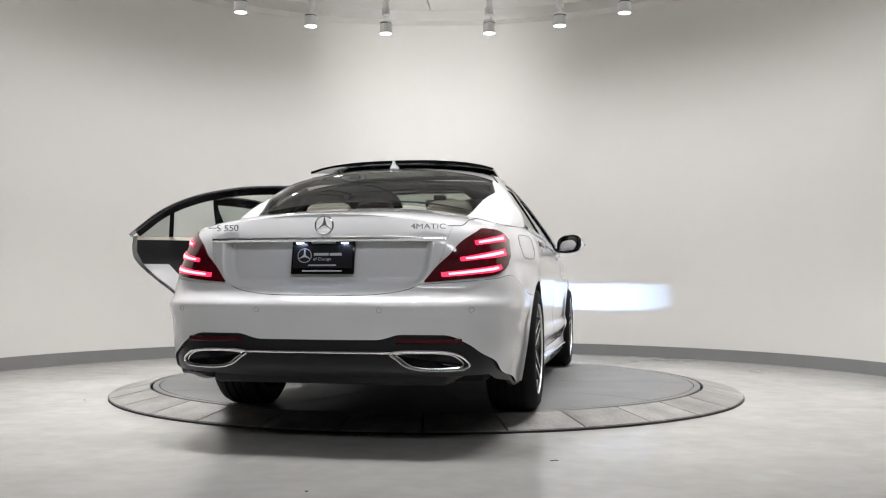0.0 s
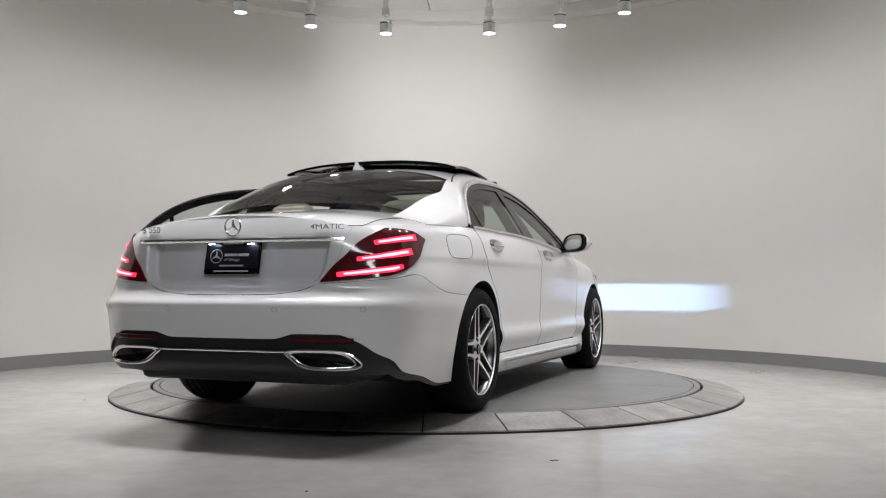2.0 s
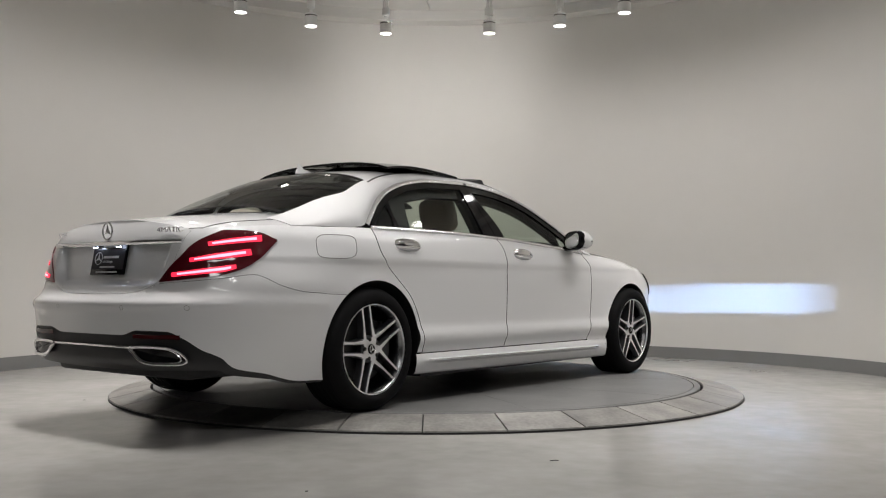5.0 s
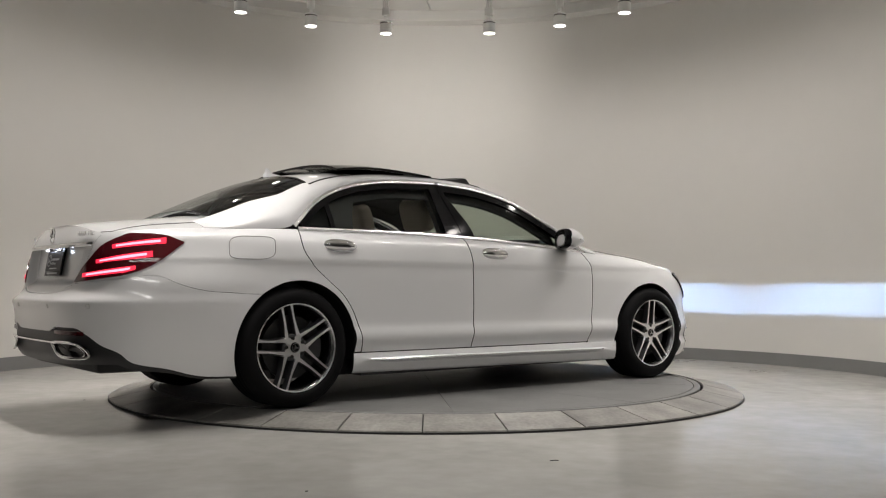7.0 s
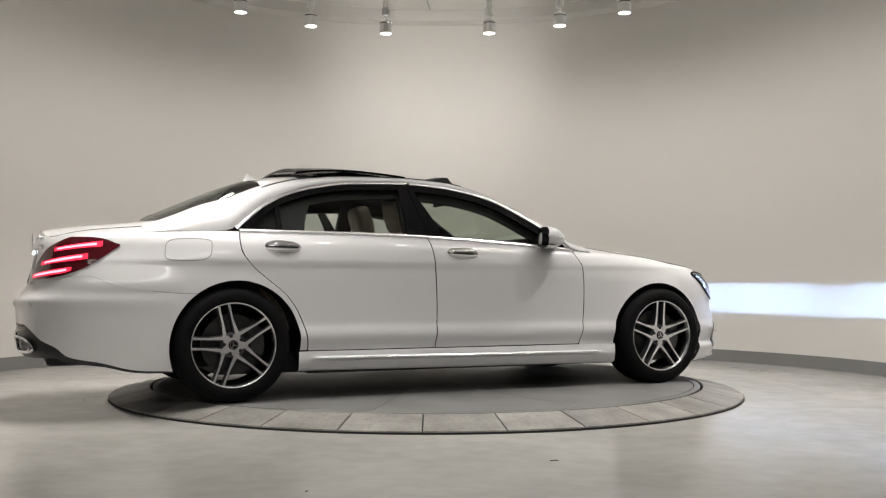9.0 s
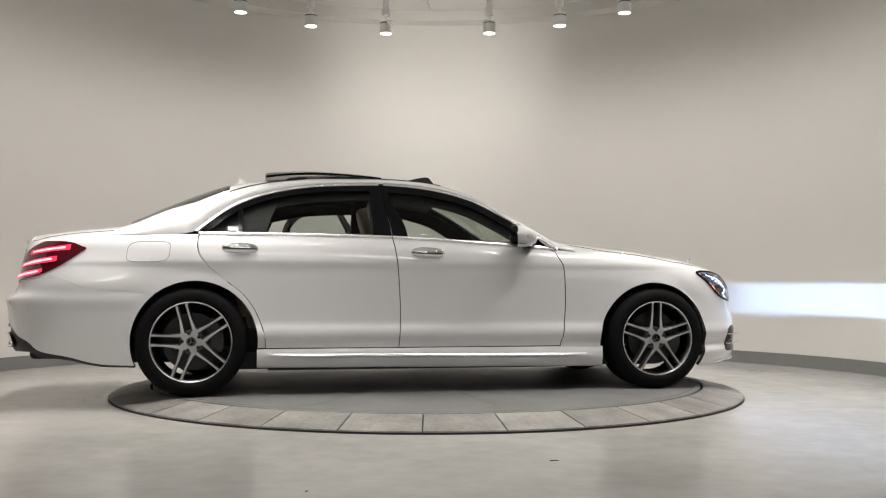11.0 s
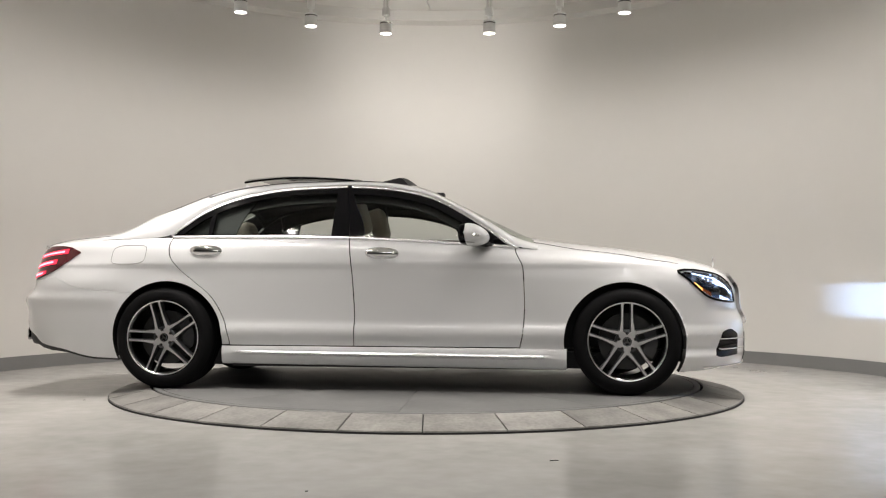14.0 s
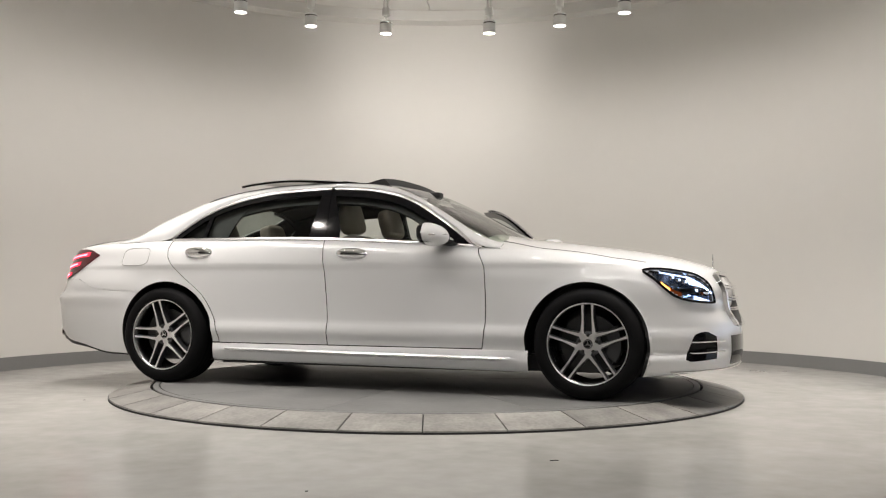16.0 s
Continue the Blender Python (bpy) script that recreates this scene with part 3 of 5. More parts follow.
def glass_y(z):
    d = max(z - 1.035, 0)
    return 0.862 - 0.56 * d - 0.22 * d * d


def edge_y(x):
    if x < -1.6:
        return (0.85 + 0.01 * (x + 2.08) / 0.48) * (1 - rear_taper(x, 1.0))
    return glass_y(edge_z(x)) + 0.004


def shell(x, f, lift=0.0):
    """A point of the roof's skin at the station x; f: share of the half width, with its sign."""
    a = abs(f)
    ze, zc = edge_z(x) + lift, crown_z(x) + lift
    n = 2.3
    t = smooth01(-2.10, -1.72, x)     # runs out into the rear deck
    rise = (1 - t) * (1 - a ** 2.6) + t * max(1 - a ** n, 0) ** (1 / n)
    return Vector((x, edge_y(x) * f, ze + (zc - ze) * rise))


def shell_bm(x0, x1, fa, fb, nx, nf, lift=0.0, ease=True):
    bm = bmesh.new()
    rows = []
    for i in range(nx + 1):
        x = x0 + (x1 - x0) * i / nx
        a, b = fa(x), fb(x)
        if ease:   # denser towards the outer edge
            row = [shell(x, math.copysign(math.sin(math.asin(min(abs(a), 1)) + (math.asin(min(abs(b), 1)) - math.asin(min(abs(a), 1))) * k / nf), b), lift) for k in range(nf + 1)]
        else:
            row = [shell(x, a + (b - a) * k / nf, lift) for k in range(nf + 1)]
        rows.append(row)
    fill(bm, rows)
    thicken(bm, 0.015, (0, 0, 0.8))
    return bm


X_RG0, X_RG1, X_WS0, X_WS1 = -2.0, -1.36, 0.13, 0.97
glass_f = pc([-2.10, -2.0, -1.36, -1.33, 0.10, 0.13, 0.97, 1.0], [0.76, 0.76, 0.86, 0.88, 0.90, 0.91, 0.915, 0.915])
OPEN0, OPEN1 = -0.40, 0.02


def greenhouse():
    for sign in (-1, 1):
        part("roof_rail", shell_bm(-2.10, 1.0, lambda x: sign * glass_f(x), const(sign * 1.0), 90, 10, lift=0.0015), M_SKIN, car)
        bm = shell_bm(-1.40, 0.20, const(sign * 0.45), const(sign * 0.985), 50, 10, lift=-0.075)
        part("headliner", bm, M_DARK, car, "dark roof lining")
        for xa, xb in ((-1.97, -1.40), (0.14, 0.90)):
            bm = shell_bm(xa, xb, lambda x: sign * glass_f(x) * 0.985, const(sign * 0.995), 24, 6, lift=-0.014)
            part("pillar_lining", bm, M_DARK, car, "dark pillar lining")
        bm = bmesh.new()
        tube(bm, [shell(-1.36 + 1.46 * k / 40, sign * 0.90, 0.002) for k in range(41)], 0.005, 6)
        part("roof_joint", bm, M_GAP, car, "black roof joint")
    f1 = lambda x: glass_f(x)
    f0 = lambda x: -glass_f(x)
    w = part("rear_window", shell_bm(X_RG0, X_RG1, f0, f1, 24, 24, ease=False), M_TINT, car, "tinted rear window")
    bm = bmesh.new()
    for a, b in ((0.0, 0.035), (0.965, 1.0)):
        rows = []
        for k in range(25):
            f = -1 + 2 * k / 24
            rows.append([shell(X_RG0 + (X_RG1 - X_RG0) * q, f * glass_f(X_RG0 + (X_RG1 - X_RG0) * q), 0.002) for q in (a, b)])
        fill(bm, rows)
    part("window_border", bm, M_GLOSS, w, "black glass border")
    w = part("windscreen", shell_bm(X_WS0, X_WS1, f0, f1, 24, 24, ease=False), M_SCREEN, car, "clear windscreen")
    part("roof_panel", shell_bm(X_RG1, -0.98, f0, f1, 12, 20, ease=False), M_PAINT, car)
    part("roof_glass", shell_bm(-0.98, OPEN0, f0, f1, 14, 20, ease=False), M_GLOSS, car, "fixed black glass roof panel")
    part("roof_header", shell_bm(OPEN1, X_WS0, f0, f1, 5, 20, ease=False), M_PAINT, car)
    bm = shell_bm(X_RG1, OPEN0, f0, f1, 12, 14, lift=-0.075, ease=False)
    part("roof_lining", bm, M_DARK, car, "dark roof lining")
    # sunroof panel slid back above the roof
    bm = bmesh.new()
    rows = []
    for i in range(13):
        x = -1.12 + 0.80 * i / 12
        up = 0.056 - 0.042 * (i / 12) ** 2
        rows.append([shell(x, -0.91 + 1.82 * k / 16, up) for k in range(17)])
    fill(bm, rows)
    thicken(bm, 0.015, (0, 0, 0.8))
    rows = [[q - Vector((0, 0, 0.015)) for q in r] for r in rows]
    fill(bm, rows)
    sun = part("sunroof_panel", bm, M_GLOSS, car, "black glass sunroof panel slid back and raised")
    bm = bmesh.new()
    rows = [[shell(x, -0.82 + 1.64 * k / 12, z) for k in range(13)] for x, z in ((-0.14, -0.004), (-0.06, 0.022), (0.0, 0.040), (0.022, 0.042), (0.055, 0.012), (0.07, -0.004), (-0.14, -0.006))]
    vs = fill(bm, rows)
    for e in (0, 12):
        bm.faces.new([r[e] for r in vs[:6]])
    part("wind_deflector", bm, M_DARK, car, "raised black mesh wind deflector")
    # shark-fin aerial
    bm = bmesh.new()
    rows = []
    for z, l, t, o in ((0.0, 0.075, 0.03, 0), (0.02, 0.065, 0.022, -0.005), (0.03, 0.03, 0.012, -0.03), (0.062, 0.012, 0.005, -0.045)):
        c = shell(-1.26, 0)
        rows.append([(c.x + o + l * math.cos(a), t * math.sin(a), c.z - 0.006 + z) for a in [2 * math.pi * k / 14 for k in range(14)]])
    vs = fill(bm, rows, True)
    bm.faces.new(vs[-1])
    part("aerial", bm, M_PAINT, car, "white roof aerial")


greenhouse()


# side windows and doors
def outline(off):
    """The upper line of the side window frame, moved inwards by off: (x, z)."""
    xs = [-1.60 + 2.50 * k / 80 for k in range(81)]
    out = []
    for x in xs:
        e = 0.01
        dx, dz = 2 * e, edge_z(x + e) - edge_z(x - e)
        l = math.hypot(dx, dz)
        out.append((x + off * dz / l, edge_z(x) - off * dx / l))
    return out


def upper(off):
    pts = sorted(outline(off))
    xs, zs = [q[0] for q in pts], [q[1] for q in pts]
    return lambda x: float(np.interp(x, xs, zs, left=0, right=0))


def belt(x):
    return top_z(x)


def side_sheet(bm, xa, xb, lo, hi, sign, lift=0.0, nx=30, nz=8, t=0.006):
    """A sheet on the plane of the side windows; xa, xb: its ends as functions of z."""
    rows = []
    for i in range(nx + 1):
        u = i / nx
        row = []
        for j in range(nz + 1):
            v = j / nz
            z = 1.2
            for _ in range(5):
                x = xa(z) + (xb(z) - xa(z)) * u
                a, b = lo(x), max(hi(x), lo(x) + 0.001)
                z = a + (b - a) * v
            row.append((x, sign * (glass_y(z) + lift), z))
        rows.append(row)
    fill(bm, rows)
    thicken(bm, t, (0, 0, 1.0))


U0, U1, U2 = upper(-0.002), upper(0.020), upper(0.052)
bp_r, bp_f = const(-0.415), (lambda z: -0.178 - 0.13 * smooth01(1.05, 1.42, z))
mid_b = lambda z: -0.283 - 0.06 * smooth01(1.03, 1.43, z)


def frame_line(sign, off, lift, x0=-1.56, x1=0.86):
    return [Vector((x, sign * (glass_y(z) + lift), z)) for x, z in outline(off) if x0 <= x <= x1 and z > belt(x) - 0.01]


def door(kind, sign):
    """kind: rear or front; sign -1 is the closed right side."""
    rear = kind == "rear"
    sa = (lambda z: s_of(seam_r(z) + G)) if rear else (lambda z: s_of(seam_b(z) + G))
    sb = (lambda z: s_of(seam_b(z) - G)) if rear else (lambda z: s_of(seam_f(z) - G))
    bm = bmesh.new()
    panel_bm(bm, sa, sb, const(0.307), flank_top, 56, 36, sign, arches=ARCHES[:1] if rear else ())
    thicken(bm, 0.03, MID)
    d = part("rear_door" if rear else "front_door", bm, M_PAINT, car)
    x0, x1 = (-1.60, -0.285) if rear else (-0.281, 0.90)
    f0, f1 = (-1.60, -0.345) if rear else (-0.343, 0.90)
    # bright and black frame
    bm = bmesh.new()
    pts = [(q, w) for q, w in zip(outline(-0.002), outline(0.024)) if f0 <= q[0] <= f1 - (0 if rear else 0.03)]
    rows = []
    for a, b in pts:
        row = []
        for k in range(8):
            f = (1 - math.cos(math.pi * k / 7)) / 2
            z = a[1] + (b[1] - a[1]) * f
            row.append((a[0] + (b[0] - a[0]) * f, sign * (glass_y(z) + 0.003 + 0.013 * math.sin(math.pi * k / 7)), z))
        rows.append(row)
    fill(bm, rows)
    part("frame_trim", bm, M_TRIM, d, "chrome window surround")
    bm = bmesh.new()
    pts = [(q, w) for q, w in zip(outline(0.020), outline(0.060 if rear else 0.072)) if f0 <= q[0] <= f1 and q[1] > belt(q[0]) + 0.015]
    rows = [[(a[0], sign * (glass_y(a[1]) + 0.002), a[1]), (b[0], sign * (glass_y(b[1]) + 0.001), b[1]), (b[0], sign * (glass_y(b[1]) - 0.03), b[1]), (a[0], sign * (glass_y(a[1]) - 0.03), a[1])] for a, b in pts]
    fill(bm, rows, True)
    part("window_frame", bm, M_GLOSS, d, "black window frame")
    # sill strip
    bm = bmesh.new()
    xe0, xe1 = (x0 + 0.055, x1) if rear else (x0, 0.875)
    rows = []
    for k in range(31):
        x = xe0 + (xe1 - xe0) * k / 30
        z = belt(x)
        rows.append([(x, sign * y, z + dz) for y, dz in ((0.868, -0.004), (0.874, 0.006), (0.868, 0.016), (0.852, 0.017))])
    fill(bm, rows)
    part("belt_trim", bm, M_TRIM, d, "chrome belt strip")
    # pillar, pane, quarter light
    bm = bmesh.new()
    if rear:
        side_sheet(bm, bp_r, lambda z: mid_b(z) - 0.002, belt, U1, sign, 0.003, 6, 10)
    else:
        side_sheet(bm, lambda z: mid_b(z) + 0.002, bp_f, belt, U1, sign, 0.003, 6, 10)
    part("pillar_cover", bm, M_GLOSS, d, "gloss black pillar cover")
    bm = bmesh.new()
    if rear:
        side_sheet(bm, const(-1.275), bp_r, belt, upper(0.05), sign, -0.006, 30, 8, 0.004)
    else:
        side_sheet(bm, bp_f, const(0.80), belt, upper(0.05), sign, -0.006, 30, 8, 0.004)
    part("pane", bm, M_GLASS, d, "clear side window")
    bm = bmesh.new()
    if rear:
        side_sheet(bm, const(-1.54), const(-1.295), belt, upper(0.04), sign, -0.004, 14, 8, 0.004)
        part("quarter_light", bm, M_TINT, d, "small tinted quarter window")
        bm = bmesh.new()
        side_sheet(bm, const(-1.300), const(-1.270), belt, upper(0.03), sign, -0.001, 3, 8, 0.02)
        part("divider", bm, M_GLOSS, d, "black window divider")
    else:
        side_sheet(bm, const(0.70), const(0.872), belt, upper(0.018), sign, 0.000, 12, 6, 0.02)
        part("mirror_triangle", bm, M_GLOSS, d, "black triangle behind the mirror")
    # handle
    hx, hz = (-1.283, 0.951) if rear else (-0.047, 0.931)
    bm = bmesh.new()
    fy = flank(s_of(hx), hz).y
    rows = []
    for i in range(17):
        u = -1 + i / 8
        w = max(1 - abs(u) ** 2.6, 0.0) ** 0.5
        x = hx + 0.122 * u
        rows.append([(x, sign * (flank(s_of(x), hz).y - 0.012 + (0.040 * w + 0.002) * max(math.cos(a), -0.2)), hz - 0.004 * u + (0.042 * w + 0.001) * math.sin(a)) for a in [2 * math.pi * k / 14 for k in range(14)]])
    fill(bm, rows, True)
    h = part("handle", bm, M_CHROME, d, "chrome door handle")
    bm = bmesh.new()
    box(bm, (hx, sign * (fy + 0.027), hz - 0.001), (0.15, 0.006, 0.003))
    part("handle_joint", bm, M_GAP, h)
    # inner trim
    bm = bmesh.new()
    rows = []
    for i in range(21):
        u = i / 20
        row = []
        for j in range(9):
            v = j / 8
            z = 0.36 + (belt(0.2 if not rear else -0.7) - 0.37) * v
            x = (seam_r(z) + 0.03) * (1 - u) + (seam_b(z) - 0.03) * u if rear else (seam_b(z) + 0.03) * (1 - u) + (seam_f(z) - 0.03) * u
            z = min(z, belt(x) - 0.005)
            row.append((x, sign * (flank(s_of(min(max(x, XA), XB)), z).y - 0.075 - 0.03 * math.exp(-((z - 0.72) / 0.06) ** 2)), z))
        rows.append(row)
    fill(bm, rows, mat=0)
    for f in bm.faces:
        c = f.calc_center_median()
        f.material_index = 2 if rear and c.x < seam_r(c.z) + 0.20 and c.z < 0.9 else 1 if 0.5 < c.z < 0.74 else 0
    thicken(bm, -0.05, (0, 0, 0.7))
    part("door_trim", bm, [M_DARK, M_SEAT, M_SKIN], d, "dark and beige inner door panel")
    return d


def mirror(sign, parent):
    bm = bmesh.new()
    rows = []
    cx, cy, cz = 0.560, 0.995, 1.052
    for i in range(13):
        u = -1 + i / 6
        w = max(1 - abs(u) ** 3.0, 0) ** 0.5
        row = []
        for k in range(20):
            a = 2 * math.pi * k / 20
            r = 0.072 * w + 0.002
            c, d = math.cos(a), math.sin(a)
            row.append((cx + (0.125 if c > 0 else 0.05) * w * c * (1 - 0.2 * d), sign * (cy + 0.100 * u), cz + r * d + 0.012 * u))
        rows.append(row)
    fill(bm, rows, True)
    m = part("mirror", bm, M_PAINT, parent, "white door mirror")
    bm = bmesh.new()
    rows = []
    for s_, dx in ((1.02, 0.006), (1.03, -0.030), (0.95, -0.042), (0.82, -0.038), (0.0, -0.038)):
        rows.append([(cx + dx - 0.004, sign * (cy + 0.096 * s_ * math.copysign(abs(math.cos(a)) ** 0.7, math.cos(a))), cz + 0.012 * math.cos(a) + 0.070 * s_ * math.copysign(abs(math.sin(a)) ** 0.8, math.sin(a))) for a in [2 * math.pi * k / 28 for k in range(28)]])
    fill(bm, rows[:4], True)
    part("housing", bm, M_GLOSS, m, "black mirror housing")
    bm = bmesh.new()
    fill(bm, rows[3:], True)
    part("mirror_glass", bm, M_MIRROR, m, "mirror glass")
    bm = bmesh.new()
    rows = []
    for u in (0, 0.5, 1):
        y = 0.84 + 0.13 * u
        rows.append([(0.60 + 0.065 * (1 - 0.35 * u) * math.cos(a), sign * y, 0.998 + 0.012 * u + (0.022) * math.sin(a)) for a in [2 * math.pi * k / 14 for k in range(14)]])
    rows += [[(cx + 0.075 * math.cos(a), sign * (cy + 0.0 + 0.09 * math.sin(a)), cz - 0.055) for a in [2 * math.pi * k / 14 for k in range(14)]]]
    fill(bm, rows, True)
    part("mirror_foot", bm, M_GLOSS, m, "black mirror foot")
    bm = bmesh.new()
    tube(bm, [(cx + 0.122 - 0.055 * (u * u), sign * (cy + 0.10 * u), cz - 0.006) for u in [-1 + k / 6 for k in range(13)]], 0.006, 6)
    part("indicator", bm, M_CHROME, m, "slim indicator strip")
    # the glass looks a little towards the driver
    m.matrix_basis = Matrix.Translation((cx, sign * cy, 0)) @ Matrix.Rotation(radians(20 * sign), 4, "Z") @ Matrix.Translation((-cx, -sign * cy, 0))


OPEN_DOOR = 60
for kind in ("rear", "front"):
    d = door(kind, -1)
    if kind == "front":
        mirror(-1, d)
    d = door(kind, 1)
    tagged(d, "open rear door" if kind == "rear" else "open front door")
    if kind == "front":
        mirror(1, d)
    hx, hy = (-0.255, 0.885) if kind == "rear" else (0.90, 0.885)
    d.matrix_basis = Matrix.Translation((hx, hy, 0)) @ Matrix.Rotation(-radians(OPEN_DOOR), 4, "Z") @ Matrix.Translation((-hx, -hy, 0))


# underbody, wheel wells, cabin
def tub():
    bm = bmesh.new()
    box(bm, (0.0, 0, 0.215), (3.3, 1.5, 0.11))
    box(bm, (0.0, 0, 0.25), (4.3, 1.4, 0.08))
    box(bm, (0, 0, 0.235), (2.2, 1.74, 0.15))
    box(bm, (-2.2, 0, 0.33), (0.85, 1.2, 0.2), bevel=0.03)
    part("floor_pan", bm, M_DARK, car, "dark underbody")
    for cx, cz, r in ARCHES:
        for sign in (-1, 1):
            bm = bmesh.new()
            rows = []
            for y in (0.905, 0.60):
                row = []
                for k in range(41):
                    a = radians(-12 + 204 * k / 40)
                    x, z = cx + (r + 0.012) * math.cos(a), cz + (r + 0.012) * math.sin(a)
                    q = flank(s_front_x(x, z) if x > XB else s_rear_x(x, z) if x < XA else s_of(x), z)
                    row.append((x, sign * min(y, q.y - 0.022), z))
                rows.append(row)
            fill(bm, rows)
            fill(bm, [rows[1], [(cx, sign * 0.60, cz)] * 41])
            part("wheel_well", bm, M_BLACK, car, "black wheel arch lining")
    for name, c, size in (("parcel_shelf", (-1.86, 0, 1.03), (0.56, 1.45, 0.03)), ("rear_bulkhead", (-1.66, 0, 0.66), (0.05, 1.55, 0.70)), ("front_bulkhead", (0.98, 0, 0.62), (0.05, 1.5, 0.62))):
        bm = bmesh.new()
        box(bm, c, size, bevel=0.01)
        part(name, bm, M_DARK, car)
    for sign in (-1, 1):
        bm = bmesh.new()
        fill(bm, [[(-0.415 + dx, sign * (glass_y(max(z, 1.04)) - 0.05 - dy), z) for dx, dy in ((0, 0), (0.12, 0), (0.12, 0.05), (0, 0.05))] for z in (0.30, 0.7, 1.04, 1.2, 1.32, 1.43)], True)
        part("door_pillar", bm, M_DARK, car, "dark middle pillar")
        bm = bmesh.new()
        rows = []
        for k in range(9):
            u = k / 8
            row = []
            for j in range(7):
                s = j / 6
                x = -1.72 + (0.60 + 0.15 * s * s) * u
                z = belt(x) - 0.04 + (edge_z(x) - 0.012 - belt(x) + 0.04) * s
                row.append((x, sign * (glass_y(z) - 0.045), z))
            rows.append(row)
        fill(bm, rows)
        thicken(bm, 0.012, (0, 0, 0.8))
        part("rear_pillar_trim", bm, M_DARK, car, "dark rear pillar trim")
        bm = bmesh.new()
        side_sheet(bm, const(-1.22), const(0.62), lambda x: max(belt(x), upper(0.125)(x)), upper(0.015), sign, -0.055, 40, 4, 0.02)
        part("roof_side_lining", bm, M_DARK, car, "dark lining above the doors")
    # dashboard
    bm = bmesh.new()
    rows = []
    for k in range(17):
        y = -0.74 + 1.48 * k / 16
        hump = 0.02 * math.exp(-((y - 0.38) / 0.2) ** 2)
        rows.append([(0.95, y, 0.95), (0.72, y, 0.965 + hump), (0.56, y, 0.945 + hump), (0.50, y, 0.88), (0.56, y, 0.62), (0.9, y, 0.5)])
    fill(bm, rows)
    part("dashboard", bm, M_DARK, car, "dark dashboard")
    bm = bmesh.new()
    pts = []
    for k in range(36):
        a = 2 * math.pi * k / 36
        pts.append((0.36 + 0.07 * math.sin(a), 0.38 + 0.185 * math.cos(a), 0.90 + 0.172 * math.sin(a)))
    tube(bm, pts, 0.015, 8, closed=True)
    box(bm, (0.38, 0.38, 0.90), (0.05, 0.13, 0.10), Matrix.Rotation(radians(-20), 4, "Y"), 0.02)
    box(bm, (0.37, 0.38, 0.90), (0.02, 0.33, 0.03))
    part("steering_wheel", bm, M_DARK, car, "dark steering wheel")
    bm = bmesh.new()
    box(bm, (0.20, 0, 1.36), (0.03, 0.22, 0.065), Matrix.Rotation(radians(15), 4, "Y"), 0.012)
    box(bm, (0.22, 0, 1.41), (0.10, 0.09, 0.04), bevel=0.012)
    part("rear_view_mirror", bm, M_DARK, car, "dark inside mirror")


def cushion(bm, c, size, rot=None, puff=0.35, n=8):
    """A soft rounded block."""
    m = Matrix.Translation(c) @ (rot or Matrix())
    sx, sy, sz = (v / 2 for v in size)
    rows = []
    for i in range(n + 1):
        t = -math.pi / 2 + math.pi * i / n
        row = []
        for k in range(20):
            a = 2 * math.pi * k / 20
            e = lambda v: math.copysign(abs(v) ** puff, v)
            row.append(m @ Vector((sx * e(math.cos(t)) * e(math.cos(a)), sy * e(math.cos(t)) * e(math.sin(a)), sz * e(math.sin(t)))))
        rows.append(row)
    fill(bm, rows, True)


def seat(x, y, name, head_z=1.19):
    tilt = Matrix.Rotation(radians(-16), 4, "Y")
    bm = bmesh.new()
    cushion(bm, (x + 0.30, y, 0.50), (0.54, 0.52, 0.20))
    cushion(bm, (x, y, 0.78), (0.16, 0.52, 0.62), tilt)
    for s in (-1, 1):
        cushion(bm, (x + 0.05, y + s * 0.23, 0.76), (0.15, 0.09, 0.52), tilt)
    ob = part(name, bm, M_SEAT, car, "beige leather seat")
    bm = bmesh.new()
    cushion(bm, (x - 0.115, y, head_z - 0.02), (0.13, 0.29, 0.25), tilt, 0.5)
    part("headrest", bm, M_SEAT, ob)
    bm = bmesh.new()
    for s in (-1, 1):
        tube(bm, [(x - 0.09, y + s * 0.07, head_z - 0.18), (x - 0.11, y + s * 0.07, head_z - 0.05)], 0.006, 6)
    part("headrest_post", bm, M_CHROME, ob)
    return ob


tub()
for y in (-0.38, 0.38):
    seat(-0.20, y, "front_seat", 1.235)
    seat(-1.30, y, "rear_seat", 1.13)


